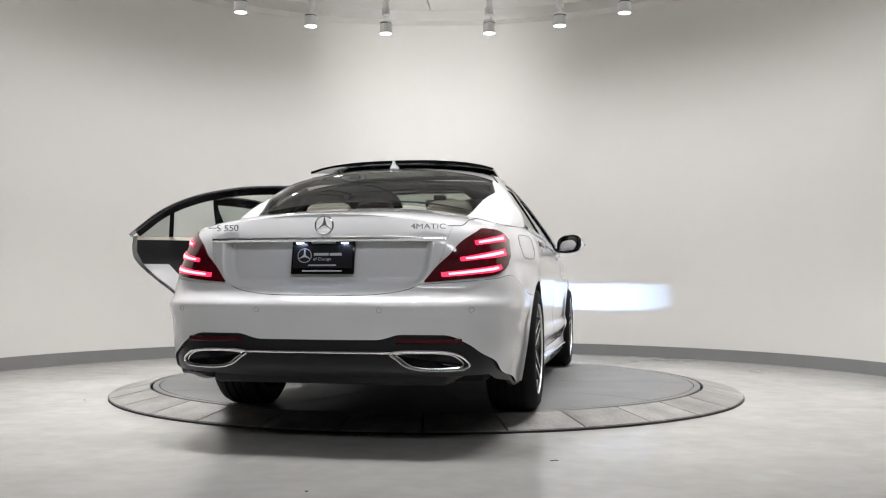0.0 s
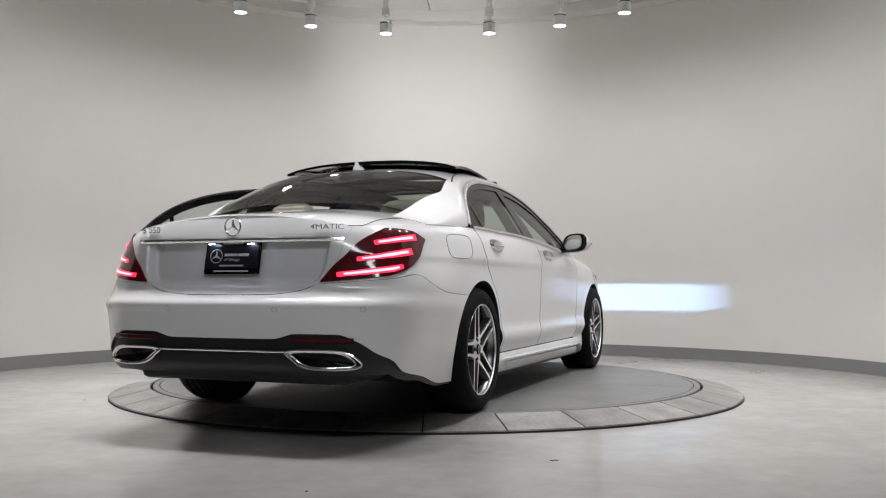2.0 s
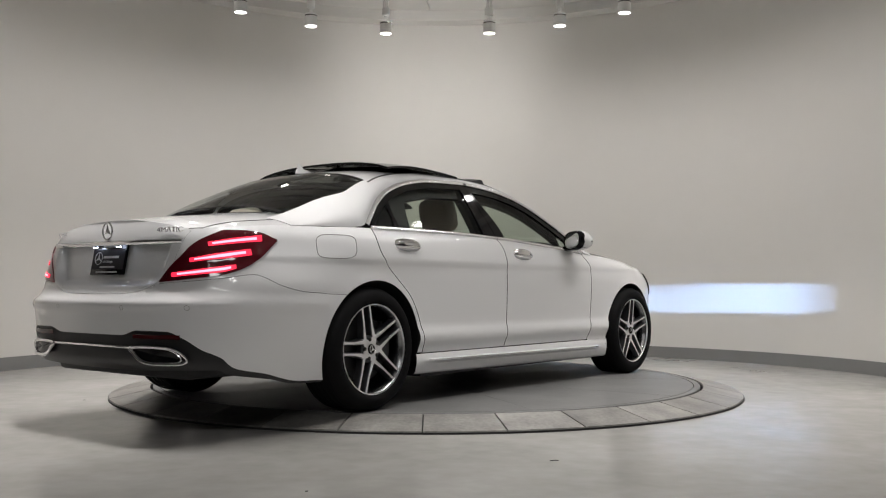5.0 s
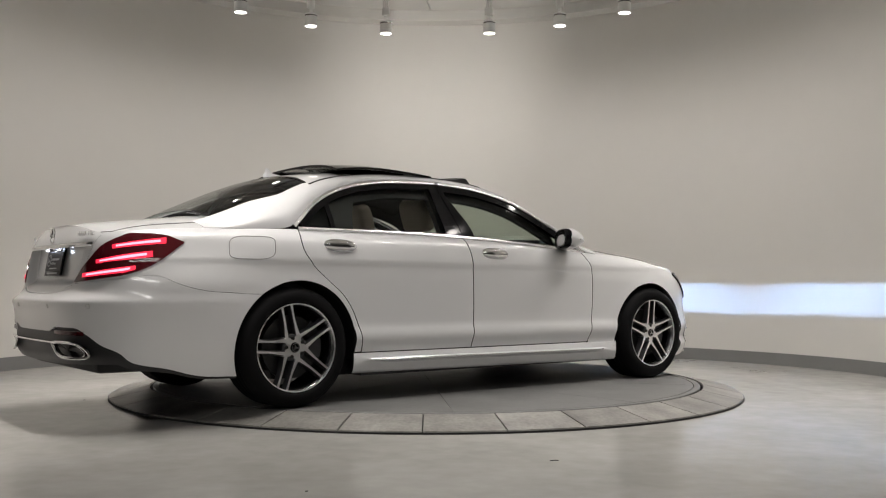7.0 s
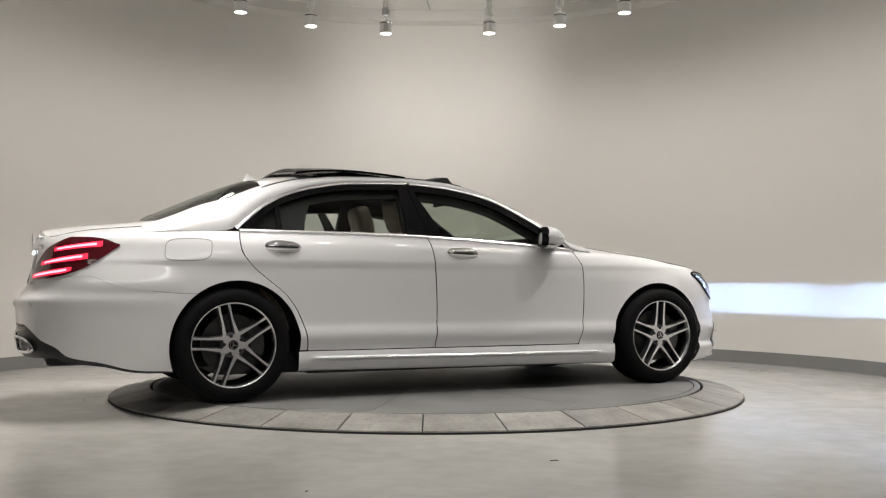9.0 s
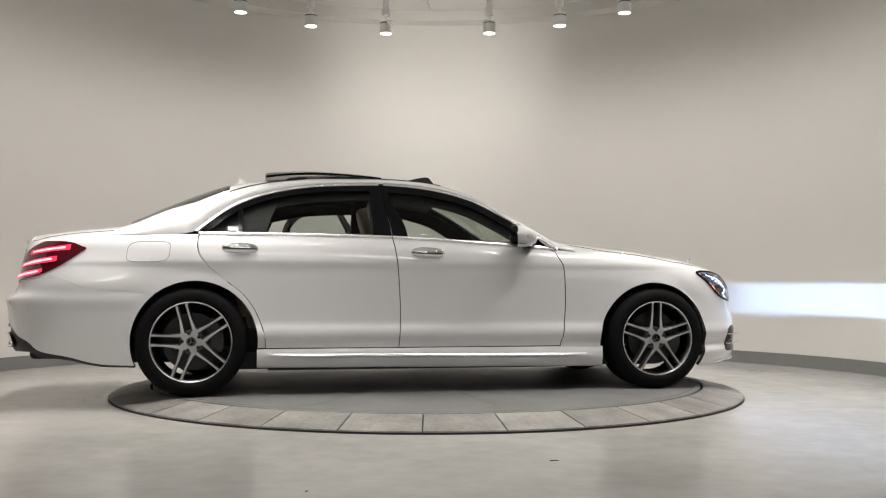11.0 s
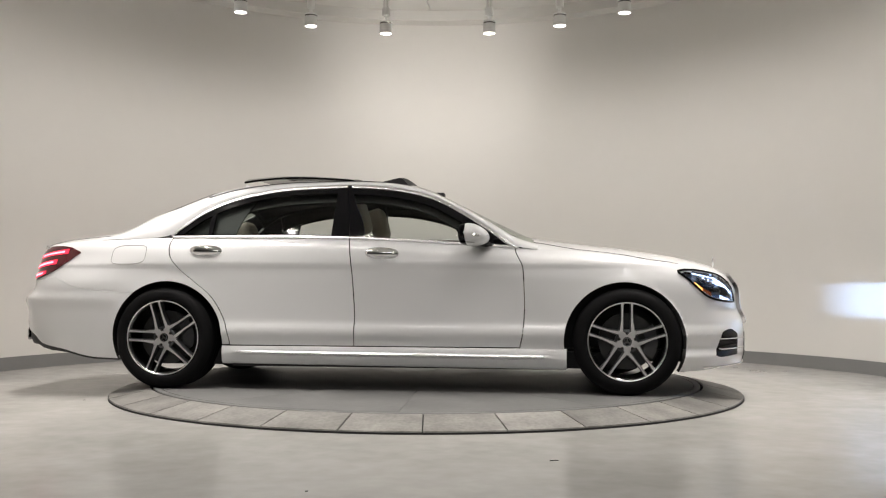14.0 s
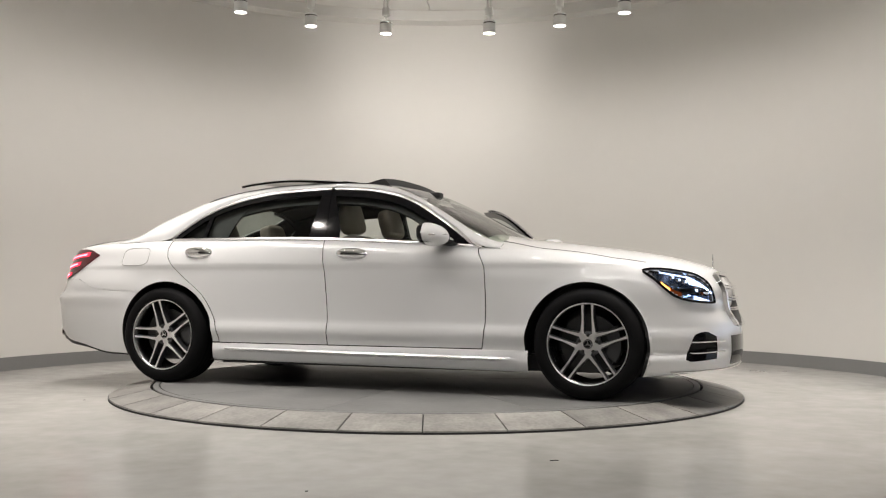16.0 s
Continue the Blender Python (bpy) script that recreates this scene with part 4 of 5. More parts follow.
# wheels
def wheel():
    bm = bmesh.new()
    w = 0.13
    prof = [(0.252, -w + 0.01), (0.262, -w - 0.002), (0.285, -w - 0.008), (0.315, -w - 0.006), (0.338, -w + 0.012), (0.348, -w + 0.035)]
    for k in range(5):
        y = -w + 0.04 + (2 * w - 0.08) * k / 4
        prof += [(0.352, y), (0.352, y + 0.028), (0.345, y + 0.030), (0.345, y + 0.034)]
    prof += [(0.348, w - 0.02), (0.33, w + 0.004), (0.29, w + 0.004), (0.252, w - 0.01)]
    lathe(bm, prof, 72, "y")
    root = part("wheel", bm, M_RUBBER, None, "black tyre on a five twin-spoke alloy wheel")
    bm = bmesh.new()
    lathe(bm, [(0.247, -w + 0.012), (0.258, -w + 0.000), (0.258, -w + 0.010), (0.245, -w + 0.022), (0.240, -w + 0.05), (0.228, 0.06), (0.245, 0.12)], 72, "y")
    part("rim", bm, M_BARREL, root, "silver rim barrel")
    bm = bmesh.new()
    lathe(bm, [(0.2505, -w + 0.006), (0.252, -w + 0.001), (0.257, -w - 0.001), (0.259, -w + 0.004)], 72, "y")
    part("rim_lip", bm, M_ALLOY, root, "machined rim edge")
    # twin spokes, nearly parallel, each running into its neighbour at the hub
    for s in (-1, 1):
        bm = bmesh.new()
        rows = []
        for k in range(11):
            u = k / 10
            r = 0.050 + 0.199 * u
            off = s * (0.0375 - 0.0065 * smooth01(0.0, 0.6, u))
            hw = 0.0145 - 0.0060 * smooth01(0.05, 0.55, u) + 0.002 * smooth01(0.8, 1.0, u)
            y = -w + 0.028 - 0.018 * u
            rows.append([(off - hw * 1.35, y + 0.045, r), (off - hw, y + 0.003, r), (off - hw * 0.75, y, r), (off + hw * 0.75, y, r), (off + hw, y + 0.003, r), (off + hw * 1.35, y + 0.045, r)])
        fill(bm, rows)
        bmesh.ops.recalc_face_normals(bm, faces=bm.faces)
        bm.normal_update()
        for f in bm.faces:
            if abs(f.normal.x) > 0.6:
                f.material_index = 1
        me = mesh_of(bm, "spoke", [M_ALLOY, M_RIM], 25)
        for k in range(5):
            ob = again("spoke", me, root, "machined alloy spoke")
            ob.matrix_basis = Matrix.Rotation(radians(72 * k), 4, "Y")
    # web between neighbouring spokes, a rounded notch towards each opening
    bm = bmesh.new()
    rings = []
    for sc, y in ((0.45, 0.0265), (0.94, 0.0255), (1.0, 0.030), (1.02, 0.075)):
        ring = []
        for k in range(100):
            a = 2 * math.pi * k / 100
            lobe = 0.5 - 0.5 * math.cos(5 * (a - radians(90)))
            rr = 0.062 if sc < 0.5 else 0.058 + 0.034 * lobe ** 2
            ring.append((sc * rr * math.cos(a), -w + y, sc * rr * math.sin(a)))
        rings.append(ring)
    fill(bm, rings, True)
    part("hub_web", bm, M_ALLOY, root, "machined star-shaped hub")
    bm = bmesh.new()
    lathe(bm, [(0.0005, -w + 0.018), (0.027, -w + 0.019), (0.030, -w + 0.024), (0.032, -w + 0.040)], 32, "y")
    cap = part("hub_cap", bm, M_GLOSS, root, "dark hub cap with a silver star")
    bm = bmesh.new()
    for k in range(3):
        a = radians(90 + 120 * k)
        fill(bm, [[(0.005 * math.cos(a + 1.57), -w + 0.0168, 0.005 * math.sin(a + 1.57)), (0.005 * math.cos(a - 1.57), -w + 0.0168, 0.005 * math.sin(a - 1.57))], [(0.021 * math.cos(a + 0.05), -w + 0.0168, 0.022 * math.sin(a + 0.05)), (0.021 * math.cos(a - 0.05), -w + 0.0168, 0.022 * math.sin(a - 0.05))]])
    tube(bm, [(0.022 * math.cos(a), -w + 0.018, 0.024 * math.sin(a)) for a in [2 * math.pi * k / 24 for k in range(24)]], 0.002, 6, closed=True)
    part("cap_badge", bm, M_CHROME, cap, "silver star")
    bm = bmesh.new()
    lathe(bm, [(0.036, -w + 0.03), (0.068, -w + 0.030), (0.078, -w + 0.036), (0.08, -w + 0.07)], 40, "y")
    part("hub", bm, M_RIM, root)
    bm = bmesh.new()
    lathe(bm, [(0.0005, -w + 0.020), (0.006, -w + 0.020), (0.007, -w + 0.0225), (0.0105, -w + 0.0225), (0.012, -w + 0.030)], 12, "y")
    bolt = mesh_of(bm, "bolt", M_IRON, 30)
    for k in range(5):
        a = radians(72 * k + 90)
        ob = again("bolt", bolt, root, "steel wheel bolt")
        ob.location = (0.056 * math.cos(a), 0, 0.056 * math.sin(a))
    bm = bmesh.new()
    lathe(bm, [(0.06, -w + 0.085), (0.185, -w + 0.085), (0.185, -w + 0.115), (0.06, -w + 0.115)], 48, "y")
    part("brake_disc", bm, M_IRON, root, "steel brake disc")
    bm = bmesh.new()
    rows = []
    for r in (0.12, 0.20):
        rows.append([(r * math.cos(a), -w + 0.07, r * math.sin(a)) for a in [radians(-35 + 70 * k / 10) for k in range(11)]])
    rows.append([(0.205 * math.cos(a), -w + 0.13, 0.205 * math.sin(a)) for a in [radians(-35 + 70 * k / 10) for k in range(11)]])
    fill(bm, rows)
    part("brake_caliper", bm, M_RIM, root, "grey brake caliper")
    return root


wheel_one = wheel()
WY = 0.807
turns = {(-1, -1): -15, (1, -1): 0, (-1, 1): 20, (1, 1): 40}
for (fx, sy), turn in turns.items():
    m = Matrix.Translation((fx * AXLE, sy * WY, 0.352)) @ Matrix.Rotation(math.pi if sy > 0 else 0, 4, "Z") @ Matrix.Rotation(radians(turn), 4, "Y")
    if (fx, sy) == (-1, -1):
        wheel_one.parent = car
        wheel_one.matrix_basis = m
    else:
        ob = copy_thing(wheel_one, m)
        ob.parent = car


# lamps
def patch(bm, s_list, lo, hi, sign, lift, nz=6, edge=0.02):
    rows = []
    for s, a, b in zip(s_list, lo, hi):
        row = []
        for j in range(nz + 1):
            z = a + (b - a) * j / nz
            row.append(side(flank(s, z) + flank_n(s, z) * lift, sign))
        rows.append(row)
    fill(bm, rows)
    thicken(bm, edge, MID)


TAIL = [(s_rear_y(0.50, 0.73), 0.727, 0.734), (s_rear_y(0.56, 0.73), 0.731, 0.795), (s_rear_y(0.63, 0.74), 0.737, 0.852), (s_rear_y(0.71, 0.75), 0.746, 0.920), (s_rear_y(0.78, 0.8), 0.758, 0.968),
        (s_rear_x(-2.52, 0.8), 0.775, 0.990), (s_rear_x(-2.43, 0.85), 0.812, 0.990), (s_rear_x(-2.34, 0.9), 0.868, 0.982), (s_rear_x(-2.24, 0.94), 0.940, 0.950)]
t_s = [q[0] for q in TAIL]
t_lo, t_hi = pc(t_s, [q[1] for q in TAIL]), pc(t_s, [q[2] for q in TAIL])


def s_range(a, b, n):
    return [a + (b - a) * k / n for k in range(n + 1)]


def tail_lamp(sign):
    ss = s_range(t_s[0], t_s[-1], 60)
    bm = bmesh.new()
    patch(bm, ss, [t_lo(s) for s in ss], [t_hi(s) for s in ss], sign, 0.007, 14)
    lamp = part("tail_lamp", bm, M_RED, car, "dark red tail lamp, lit")
    # three light bars that rise towards the flank
    for z0, z1, a, b in ((0.752, 0.788, 0.10, 0.66), (0.826, 0.868, 0.26, 0.80), (0.905, 0.942, 0.44, 0.90)):
        sb = s_range(t_s[0] + (t_s[-1] - t_s[0]) * a, t_s[0] + (t_s[-1] - t_s[0]) * b, 24)
        lo = [max(t_lo(s) + 0.012, z0 + (z1 - z0 - 0.006) * k / 24) for k, s in enumerate(sb)]
        hi = [min(t_hi(s) - 0.010, z0 + 0.021 + (z1 - z0 + 0.004) * k / 24) for k, s in enumerate(sb)]
        hi = [max(h, l + 0.001) for h, l in zip(hi, lo)]
        bm = bmesh.new()
        patch(bm, sb, lo, hi, sign, 0.0105, 2, 0.004)
        bar = part("light_bar", bm, M_REDBAR, lamp, "glowing red bar")
        bm = bmesh.new()
        mid = [(l + h) / 2 for l, h in zip(lo, hi)][2:-2]
        wid = [(h - l) * 0.22 for l, h in zip(lo, hi)][2:-2]
        patch(bm, sb[2:-2], [m - w for m, w in zip(mid, wid)], [m + w for m, w in zip(mid, wid)], sign, 0.0118, 2, 0.002)
        part("bar_core", bm, M_REDCORE, bar, "brighter core of the bar")


for sign in (-1, 1):
    tail_lamp(sign)


def on_rear(y, z, lift=0.0):
    s = s_rear_y(abs(y), z)
    q = flank(s, z) + flank_n(s, z) * lift
    return Vector((q.x, math.copysign(q.y, y), q.z))


def rear_details():
    bm = bmesh.new()
    rows = []
    for k in range(41):
        y = -0.597 + 1.194 * k / 40
        q = on_rear(y, 0.958)
        rows.append([(q.x + dx, q.y, z) for z, dx in ((0.922, 0.03), (0.924, -0.010), (0.934, -0.017), (0.944, -0.014), (0.952, 0.002))])
    fill(bm, rows)
    part("lid_strip", bm, M_CHROME, lid, "chrome strip above the plate")
    x = rear_x(0.84) + 0.055
    bm = bmesh.new()
    m = Matrix.Translation((x - 0.016, 0.012, 0.848)) @ Matrix.Rotation(radians(10), 4, "Y")
    box(bm, (0, 0, 0), (0.012, 0.318, 0.165), bevel=0.004)
    bm.transform(m)
    plate = part("plate_frame", bm, M_GLOSS, lid, "black dealer plate in a black frame")
    bm = bmesh.new()
    box(bm, (-0.0068, 0, 0.003), (0.002, 0.30, 0.112))
    bm.transform(m)
    part("plate", bm, M_PLATE, plate)
    face = m @ Matrix.Translation((-0.0083, 0, 0)) @ Matrix(((0, 0, -1, 0), (-1, 0, 0, 0), (0, 1, 0, 0), (0, 0, 0, 1)))
    bm = bmesh.new()
    cx, cy = -0.092, 0.008
    tube(bm, [(cx + 0.034 * math.cos(a), cy + 0.034 * math.sin(a), 0) for a in [2 * math.pi * k / 28 for k in range(28)]], 0.0018, 6, closed=True)
    for k in range(3):
        a = radians(90 + 120 * k)
        fill(bm, [[(cx + 0.006 * math.cos(a + 1.57), cy + 0.006 * math.sin(a + 1.57), 0), (cx + 0.006 * math.cos(a - 1.57), cy + 0.006 * math.sin(a - 1.57), 0)], [(cx + 0.032 * math.cos(a + 0.04), cy + 0.032 * math.sin(a + 0.04), 0), (cx + 0.032 * math.cos(a - 0.04), cy + 0.032 * math.sin(a - 0.04), 0)]])
    for x0, y0, w, h in ((-0.045, 0.014, 0.075, 0.013), (0.035, 0.014, 0.060, 0.013), (-0.07, -0.040, 0.14, 0.007)):
        box(bm, (x0 + w / 2, y0, 0), (w, h, 0.001))
    for y0 in (0.072, -0.068):
        box(bm, (0.0, y0, 0.0), (0.20 if y0 < 0 else 0.12, 0.007, 0.001))
    bm.transform(face)
    part("print", bm, M_PRINT, plate, "pale print and round emblem", smooth=0)
    letters("of Chicago", 0.021, face @ Matrix.Translation((-0.047, -0.010, 0.0)), M_PRINT, plate, "lettering", 0.0006, "LEFT")
    for y in (-0.10, 0.125):
        bm = bmesh.new()
        box(bm, (x - 0.030, y, 0.917), (0.012, 0.03, 0.004))
        part("plate_lamp", bm, M_PLATELAMP, lid, "small white plate lamp")
    # star
    q = Vector((-2.672, 0.02, 1.003))
    bm = bmesh.new()
    tube(bm, [(0.045 * math.cos(a), 0.045 * math.sin(a), 0) for a in [2 * math.pi * k / 36 for k in range(36)]], 0.0045, 8, closed=True)
    for k in range(3):
        a = radians(90 + 120 * k)
        u, v = Vector((math.cos(a), math.sin(a), 0)), Vector((-math.sin(a), math.cos(a), 0))
        c0, c1, c2, c3 = v * 0.011 + u * 0.004, -v * 0.011 + u * 0.004, u * 0.044, Vector((0, 0, 0.009))
        for tri in ((c0, c3, c2), (c3, c1, c2)):
            bm.faces.new([bm.verts.new(w) for w in tri])
    bm.transform(Matrix.Translation(q + Vector((-0.024, -0.02, 0.0))) @ Matrix(((0, 0, -1, 0), (-1, 0, 0, 0), (0, 1, 0, 0), (0, 0, 0, 1))))
    part("star", bm, M_CHROME, lid, "chrome three-pointed star in a ring", smooth=0)
    face = Matrix(((0, 0, -1, 0), (-1, 0, 0, 0), (0, 1, 0, 0), (0, 0, 0, 1)))
    for text, y, z, size, turn in (("S 550", 0.505, 0.990, 0.044, -12), ("4MATIC", -0.50, 0.990, 0.036, 13)):
        p = on_rear(y, z, 0.010)
        letters(text, size, Matrix.Translation(p) @ Matrix.Rotation(radians(turn), 4, "Z") @ face @ Matrix.Diagonal((1.35, 1, 1, 1)), M_TRIM, lid, "lettering", 0.003)
    # tail pipes, bar, reflectors
    bm = bmesh.new()
    pts = [on_rear(y, 0.397, 0.004) for y in [-0.40 + 0.8 * k / 40 for k in range(41)]]
    tube(bm, pts, 0.007, 8)
    part("bumper_trim", bm, M_CHROME, car, "chrome bar across the rear bumper")
    for sign in (-1, 1):
        ring = []
        for yy, zz in ((0.355, 0.394), (0.42, 0.404), (0.57, 0.404), (0.655, 0.392), (0.705, 0.355), (0.70, 0.332), (0.65, 0.322), (0.50, 0.322), (0.43, 0.338), (0.385, 0.37)):
            ring.append((yy, zz))
        dense = []
        for i in range(len(ring)):
            a, b, c, d = ring[i - 1], ring[i], ring[(i + 1) % len(ring)], ring[(i + 2) % len(ring)]
            for k in range(4):
                t = k / 4
                dense.append(tuple(0.5 * (2 * b[j] + (c[j] - a[j]) * t + (2 * a[j] - 5 * b[j] + 4 * c[j] - d[j]) * t * t + (3 * b[j] - a[j] - 3 * c[j] + d[j]) * t ** 3) for j in (0, 1)))
        cy = sum(q[0] for q in dense) / len(dense)
        cz = sum(q[1] for q in dense) / len(dense)
        def loop(scale, lift):
            return [side(on_rear(cy + (a - cy) * scale, cz + (b - cz) * scale, lift), sign) for a, b in dense]
        bm = bmesh.new()
        tube(bm, loop(1.0, 0.006), 0.0075, 8, closed=True)
        tip = part("exhaust_trim", bm, M_CHROME, car, "chrome tailpipe surround")
        bm = bmesh.new()
        tube(bm, loop(0.86, 0.006), 0.004, 6, closed=True)
        part("inner_ring", bm, M_CHROME, tip)
        bm = bmesh.new()
        fill(bm, [loop(0.97, 0.004), loop(0.90, 0.002), loop(0.84, 0.004), loop(0.78, -0.002), loop(0.02, -0.002)], True)
        part("pipe_mouth", bm, M_GLOSS, tip, "black tailpipe mouth")
        bm = bmesh.new()
        ys = [0.38 + 0.30 * k / 12 for k in range(13)]
        fill(bm, [[side(on_rear(y, 0.442, 0.0), sign) for y in ys], [side(on_rear(y, 0.445, 0.003), sign) for y in ys], [side(on_rear(y, 0.462, 0.003), sign) for y in ys], [side(on_rear(y, 0.465, 0.0), sign) for y in ys]])
        part("reflector", bm, M_REFLECTOR, car, "dark red rear reflector")
        # parking sensors
        for y, z in ((0.30, 0.597), (0.72, 0.60)):
            bm = bmesh.new()
            c, n = on_rear(sign * y, z, 0.001), None
            tube(bm, [on_rear(sign * y + 0.012 * math.cos(a), z + 0.012 * math.sin(a), 0.001) for a in [2 * math.pi * k / 16 for k in range(16)]], 0.0010, 4, closed=True)
            part("parking_sensor", bm, M_JOINT, car, "round parking sensor")
    # seams on the deck
    for sign in (-1, 1):
        bm = bmesh.new()
        pts = []
        for k in range(16):
            x = -2.61 + 0.57 * k / 15
            s = s_rear_x(x, 1.0) if x < XA else s_of(x)
            b = flank(s, flank_top(s))
            f = min((0.665 - 0.01 * k / 15) / b.y, 1)
            zc = max(deck_c(b.x), b.z)
            pts.append((b.x, sign * b.y * f, b.z + (zc - b.z) * (1 - f ** 2.6) + 0.0005))
        tube(bm, pts, 0.0025, 5)
        part("lid_joint", bm, M_GAP, lid, "dark joint beside the lid")


rear_details()


def flank_details():
    for sign in (-1, 1):
        bm = bmesh.new()
        loop = []
        for k in range(48):
            a = 2 * math.pi * k / 48
            c, d = math.cos(a), math.sin(a)
            x, z = -1.853 + 0.133 * math.copysign(abs(c) ** 0.5, c), 0.928 + 0.066 * math.copysign(abs(d) ** 0.5, d)
            x += 0.02 * d
            q = flank(s_of(max(x, XA)), z)
            loop.append((x, sign * (q.y + 0.0006), z))
        if sign < 0:
            tube(bm, loop, 0.0022, 5, closed=True)
            part("fuel_flap", bm, M_JOINT, car, "joint of the fuel flap")


flank_details()

def s_front_y(y, z):
    w = half_w(XB) - fold(max(0.82 - z, 0)) - tuck(z)
    return 1 + math.acos(min(1, abs(y) / w) ** (N_F / 2)) / (math.pi / 2)


def on_front(y, z, lift=0.0):
    s = s_front_y(y, z)
    q = flank(s, z) + flank_n(s, z) * lift
    return Vector((q.x, math.copysign(q.y, y) if abs(y) > 1e-6 else 0.0, q.z))


def h_top(s):
    return min(h_hi(s), flank_top(s) - 0.004)


def head_lamp(sign):
    ss = s_range(h_s[0], h_s[-1], 44)
    bm = bmesh.new()
    patch(bm, ss, [h_lo(s) for s in ss], [h_top(s) for s in ss], sign, -0.13, 10, -0.13)
    bmesh.ops.delete(bm, geom=[f for f in bm.faces if abs(f.calc_center_median().z - 0.687) < 0.03 and abs(abs(f.calc_center_median().y) - 0.615) < 0.16 and f.calc_center_median().x > 1.9], context="FACES")
    lamp = part("head_lamp", bm, M_BOWL, car, "clear head lamp with lit elements")
    bm = bmesh.new()
    patch(bm, ss, [h_lo(s) - 0.002 for s in ss], [h_top(s) + 0.001 for s in ss], sign, 0.006, 10, 0.012)
    part("lens", bm, M_LENS, lamp, "clear lens")
    bm = bmesh.new()
    loop = [side(flank(s, h_lo(s)) + flank_n(s, h_lo(s)) * 0.004, sign) for s in ss] + [side(flank(s, h_top(s)) + flank_n(s, h_top(s)) * 0.003, sign) for s in reversed(ss)]
    tube(bm, loop, 0.008, 6, closed=True)
    part("lamp_surround", bm, M_GLOSS, lamp, "dark lamp edge")
    span = h_s[-1] - h_s[0]
    bm = bmesh.new()
    sb = s_range(h_s[0] + span * 0.16, h_s[0] + span * 0.46, 12)
    patch(bm, sb, [h_lo(s) + 0.010 for s in sb], [h_lo(s) + 0.012 + 0.028 * min(1, k / 4) for k, s in enumerate(sb)], sign, -0.006, 2, 0.004)
    part("marker", bm, M_MARKER, lamp, "orange side reflector")
    bm = bmesh.new()
    sb = s_range(h_s[0] + span * 0.20, h_s[0] + span * 0.30, 6)
    patch(bm, sb, [h_lo(s) + 0.016 for s in sb], [h_lo(s) + 0.032 for s in sb], sign, -0.003, 2, 0.003)
    part("marker_lamp", bm, M_AMBER, lamp, "glowing amber lamp")
    for k, (a, b, lo, hi) in enumerate(((0.12, 0.62, 0.86, 0.93), (0.62, 0.93, 0.60, 0.92), (0.66, 0.97, 0.06, 0.20))):
        bm = bmesh.new()
        sb = s_range(h_s[0] + span * a, h_s[0] + span * b, 14)
        patch(bm, sb, [h_lo(s) + (h_top(s) - h_lo(s)) * lo for s in sb], [h_lo(s) + (h_top(s) - h_lo(s)) * (lo + (hi - lo) * (0.3 + 0.7 * (1 - q / 14))) for q, s in enumerate(sb)], sign, -0.012, 2, 0.004)
        part("light_guide", bm, M_DRL, lamp, "glowing light guide")
    # reflector pods
    for k in range(3):
        s = h_s[0] + span * (0.42 + 0.09 * k)
        z = h_lo(s) + (h_top(s) - h_lo(s)) * (0.84 - 0.05 * k)
        c = side(flank(s, z) - flank_n(s, z) * 0.03, sign)
        bm = bmesh.new()
        box(bm, c, (0.03, 0.03, 0.026), bevel=0.006)
        pod = part("lamp_pod", bm, M_CHROME, lamp, "small chrome lamp pod")
        bm = bmesh.new()
        box(bm, c + Vector((0.010, sign * 0.013, 0)), (0.012, 0.008, 0.012))
        part("pod_light", bm, M_DRL, pod)
    # projector: a bright strip deep in a flat black tunnel that throws the low beam
    y = sign * 0.615
    bm = bmesh.new()
    bm.faces.new([bm.verts.new(q) for q in ((2.125, y - 0.020, 0.6906), (2.125, y + 0.020, 0.6906), (2.125, y + 0.020, 0.6926), (2.125, y - 0.020, 0.6926))])
    bm.normal_update()
    if bm.faces[:][0].normal.x < 0:
        bmesh.ops.reverse_faces(bm, faces=bm.faces)
    part("projector_lamp", bm, M_HEAD, lamp, "bright projector strip", smooth=0)
    bm = bmesh.new()
    for z0, z1 in ((0.694, 0.702), (0.6732, 0.6812)):
        edge = [(2.125 + 0.09 * math.cos(a), y + 0.09 * math.sin(a)) for a in [radians(-70 + 10 * k) for k in range(15)]]
        edge = [(2.115, y - 0.092)] + edge + [(2.115, y + 0.092)]
        lo, hi = [[bm.verts.new((q[0], q[1], z)) for q in edge] for z in (z0, z1)]
        bm.faces.new(lo)
        bm.faces.new(hi)
        for k in range(len(edge)):
            bm.faces.new((lo[k - 1], lo[k], hi[k], hi[k - 1]))
    box(bm, (2.119, y, 0.6875), (0.008, 0.184, 0.029))
    for d in (-0.061, 0.088):
        box(bm, (2.165, y + d, 0.6875), (0.10, 0.006, 0.029))
    part("projector", bm, M_BLACK, lamp, "black projector housing", smooth=0)
    return lamp


for sign in (-1, 1):
    head_lamp(sign)


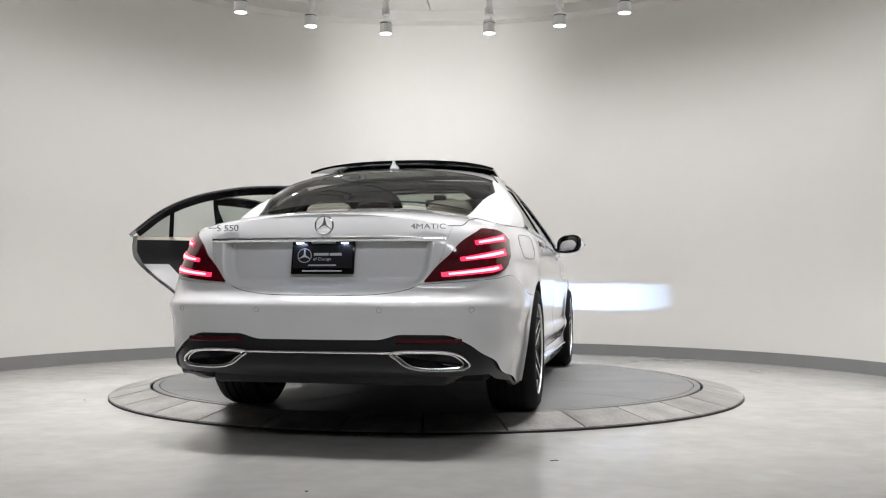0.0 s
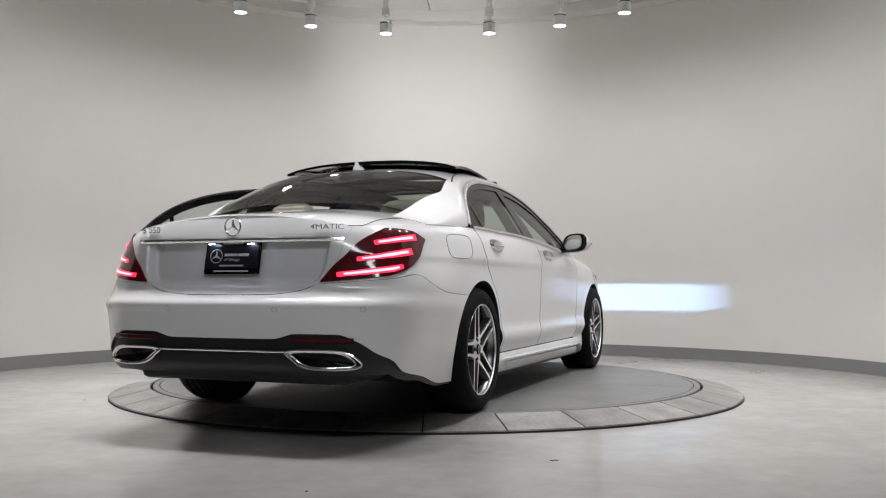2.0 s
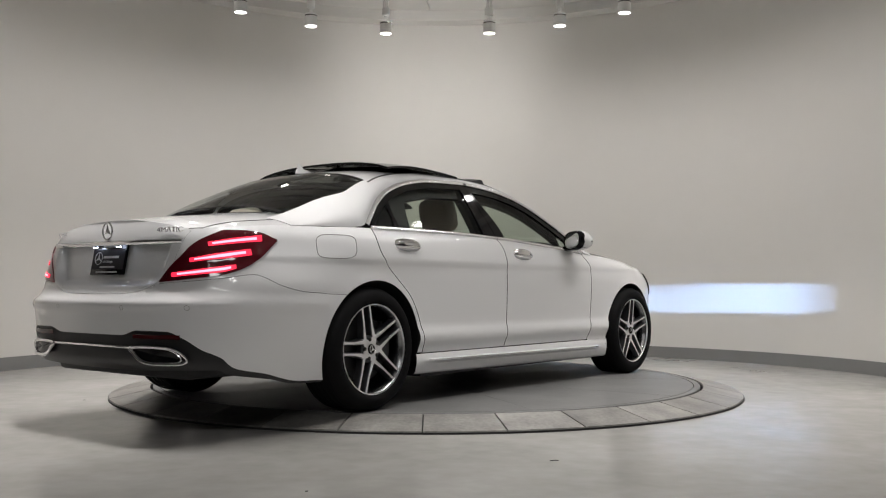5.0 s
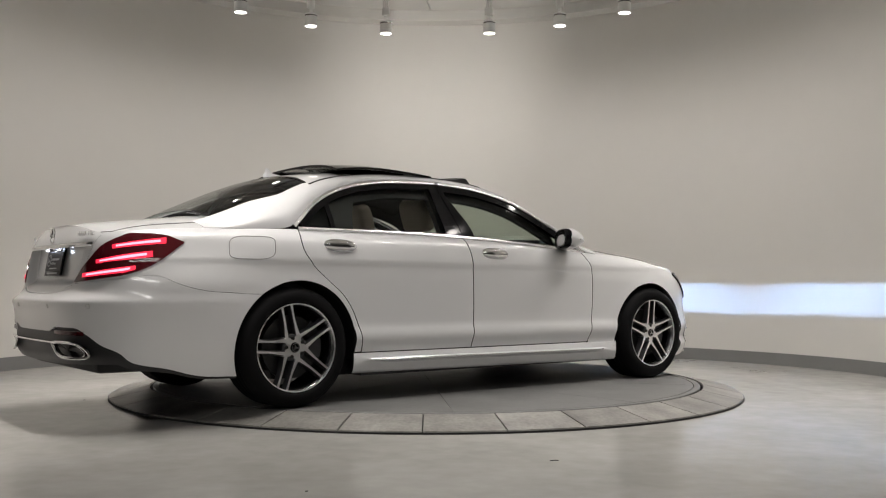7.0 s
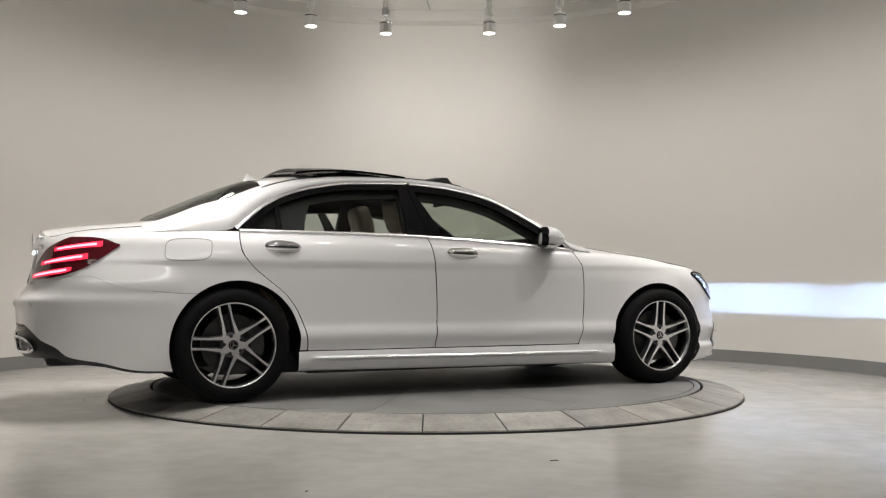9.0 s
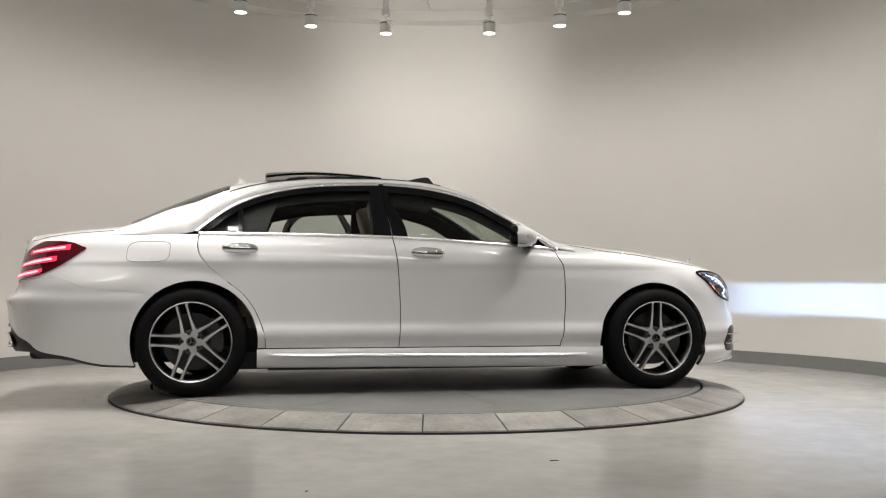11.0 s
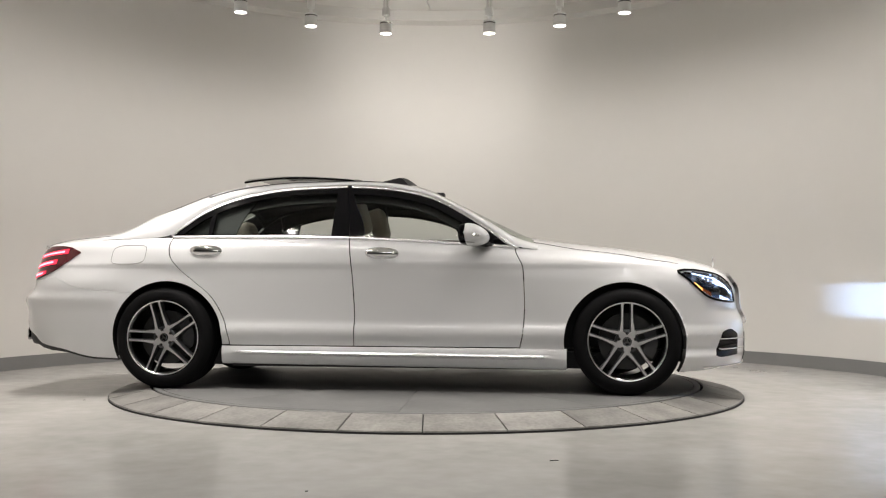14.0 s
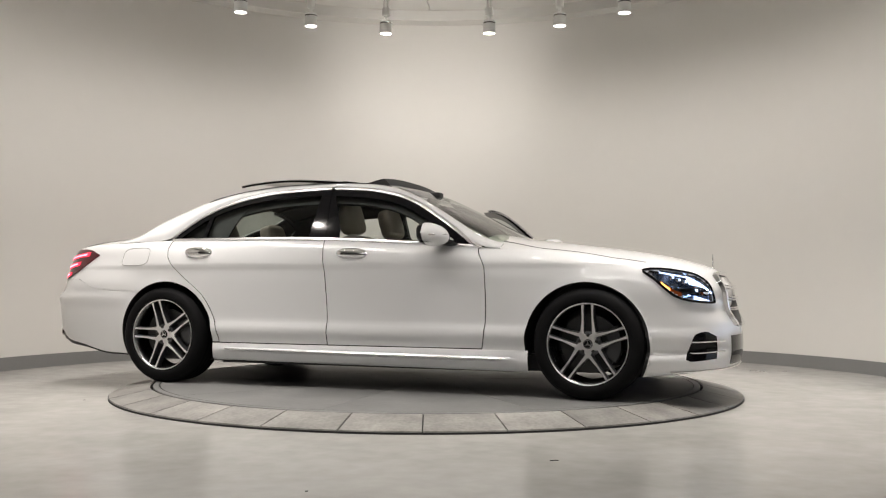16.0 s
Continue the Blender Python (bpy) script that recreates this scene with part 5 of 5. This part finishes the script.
def nose():
    out = [(0.0, 0.802), (0.20, 0.802), (0.34, 0.798), (0.405, 0.780), (0.42, 0.74), (0.40, 0.66), (0.375, 0.56), (0.35, 0.495), (0.31, 0.468), (0.20, 0.455), (0.0, 0.452)]
    dense = []
    for (a, b), (c, d) in zip(out, out[1:]):
        dense += [(a + (c - a) * k / 4, b + (d - b) * k / 4) for k in range(4)]
    dense.append(out[-1])
    def loop(k, lift):
        r = [on_front(y * k, 0.63 + (z - 0.63) * (1 - (1 - k) * 1.3), lift) for y, z in dense]
        return r + [Vector((q.x, -q.y, q.z)) for q in reversed(r[1:-1])]
    bm = bmesh.new()
    fill(bm, [loop(1.03, 0.0), loop(1.0, 0.022), loop(0.965, 0.026), loop(0.935, 0.012), loop(0.93, 0.002)], True)
    g = part("grille", bm, M_CHROME, car, "chrome radiator grille surround")
    bm = bmesh.new()
    fill(bm, [loop(0.94, 0.004), loop(0.01, 0.004)], True)
    part("grille_mesh", bm, M_BLACK, g, "black grille backing")
    for z in (0.565, 0.635, 0.705):
        w = float(np.interp(z, [0.5, 0.74], [0.31, 0.37]))
        for dz in (0.008, -0.008):
            bm = bmesh.new()
            tube(bm, [on_front(-w + 2 * w * k / 24, z + dz, 0.020) for k in range(25)], 0.006, 6)
            part("slat", bm, M_CHROME, g, "chrome grille slat")
    # hood ornament
    bm = bmesh.new()
    c = Vector((2.27, 0, 0.835))
    lathe(bm, [(0.016, 0), (0.014, 0.006), (0.004, 0.012), (0.003, 0.03)], 16, "z", c)
    tube(bm, [c + Vector((0, 0.030 * math.cos(a), 0.066 + 0.036 * math.sin(a))) for a in [2 * math.pi * k / 28 for k in range(28)]], 0.0025, 6, closed=True)
    for k in range(3):
        a = radians(90 + 120 * k)
        tube(bm, [c + Vector((0, 0, 0.066)), c + Vector((0, 0.036 * math.cos(a), 0.066 + 0.036 * math.sin(a)))], 0.003, 6)
    part("hood_ornament", bm, M_CHROME, car, "small chrome star on the hood")
    # lower intakes
    for sign in (-1, 1):
        A, B = s_front_x(2.17, 0.33), s_front_y(0.585, 0.33)
        ss = s_range(A, B, 24)
        lo = pc([A, A + (B - A) * 0.15, B], [0.262, 0.250, 0.262])
        hi = pc([A, A + (B - A) * 0.3, A + (B - A) * 0.6, B], [0.300, 0.418, 0.432, 0.40])
        bm = bmesh.new()
        patch(bm, ss, [lo(s) for s in ss], [hi(s) for s in ss], sign, 0.003, 6, 0.006)
        v = part("air_intake", bm, M_GLOSS, car, "black side air intake")
        for f in (0.30, 0.68):
            bm = bmesh.new()
            tube(bm, [side(flank(s, lo(s) + (hi(A + (B - A) * 0.5) - lo(s)) * f) + flank_n(s, 0.33) * (0.012 + 0.02 * k / 16), sign) for k, s in enumerate(s_range(A + (B - A) * 0.05 + (0.06 * (B - A) if f > 0.5 else 0), B + 0.03, 16))], 0.006, 6, flat=0.7)
            part("fin", bm, M_CHROME, v, "silver fin across the intake")
        bm = bmesh.new()
        C = s_front_x(2.08, 0.2)
        tube(bm, [side(flank(s, 0.185 + 0.02 * (s - C)) + flank_n(s, 0.2) * 0.006, sign) for s in s_range(C, 2.0, 30)], 0.005, 6)
        part("chin_trim", bm, M_CHROME, car, "chrome chin strip")
        bm = bmesh.new()
        ss = s_range(s_front_y(0.40, 0.3), 2.0, 16)
        patch(bm, ss, [0.215] * 17, [0.40] * 17, sign, 0.004, 5, 0.006)
        part("lower_grille", bm, M_GLOSS, car, "black lower grille")


nose()


# ---- what moves ----
TURN = [(0.0, 78.23), (0.5, 75.86), (1.0, 73.43), (1.5, 70.93), (2.0, 68.41), (2.5, 65.84), (3.0, 63.21), (3.5, 60.40), (4.0, 57.35),
        (6.5, 40.45), (7.0, 37.04), (7.5, 33.58), (8.0, 30.16), (8.5, 26.81), (9.0, 23.49),
        (11.5, 6.96), (12.0, 3.87), (12.5, 0.94), (13.0, -1.91), (13.5, -4.84), (14.0, -7.97), (14.5, -11.24), (15.0, -14.58), (15.5, -17.88), (16.0, -21.13)]
turn_at = pc([q[0] for q in TURN], [q[1] for q in TURN])
CAR_AT = (-0.1306, -0.0743, 0.0)


def motions():
    times = [0.5 * k for k in range(33)]
    walk(disc, [(t, pose(0, 0, 0, 0, 0, turn_at(t))) for t in times])
    walk(car, [(t, pose(0, 0, 0, 0, 0, turn_at(t)) @ Matrix.Translation(CAR_AT)) for t in times])


motions()
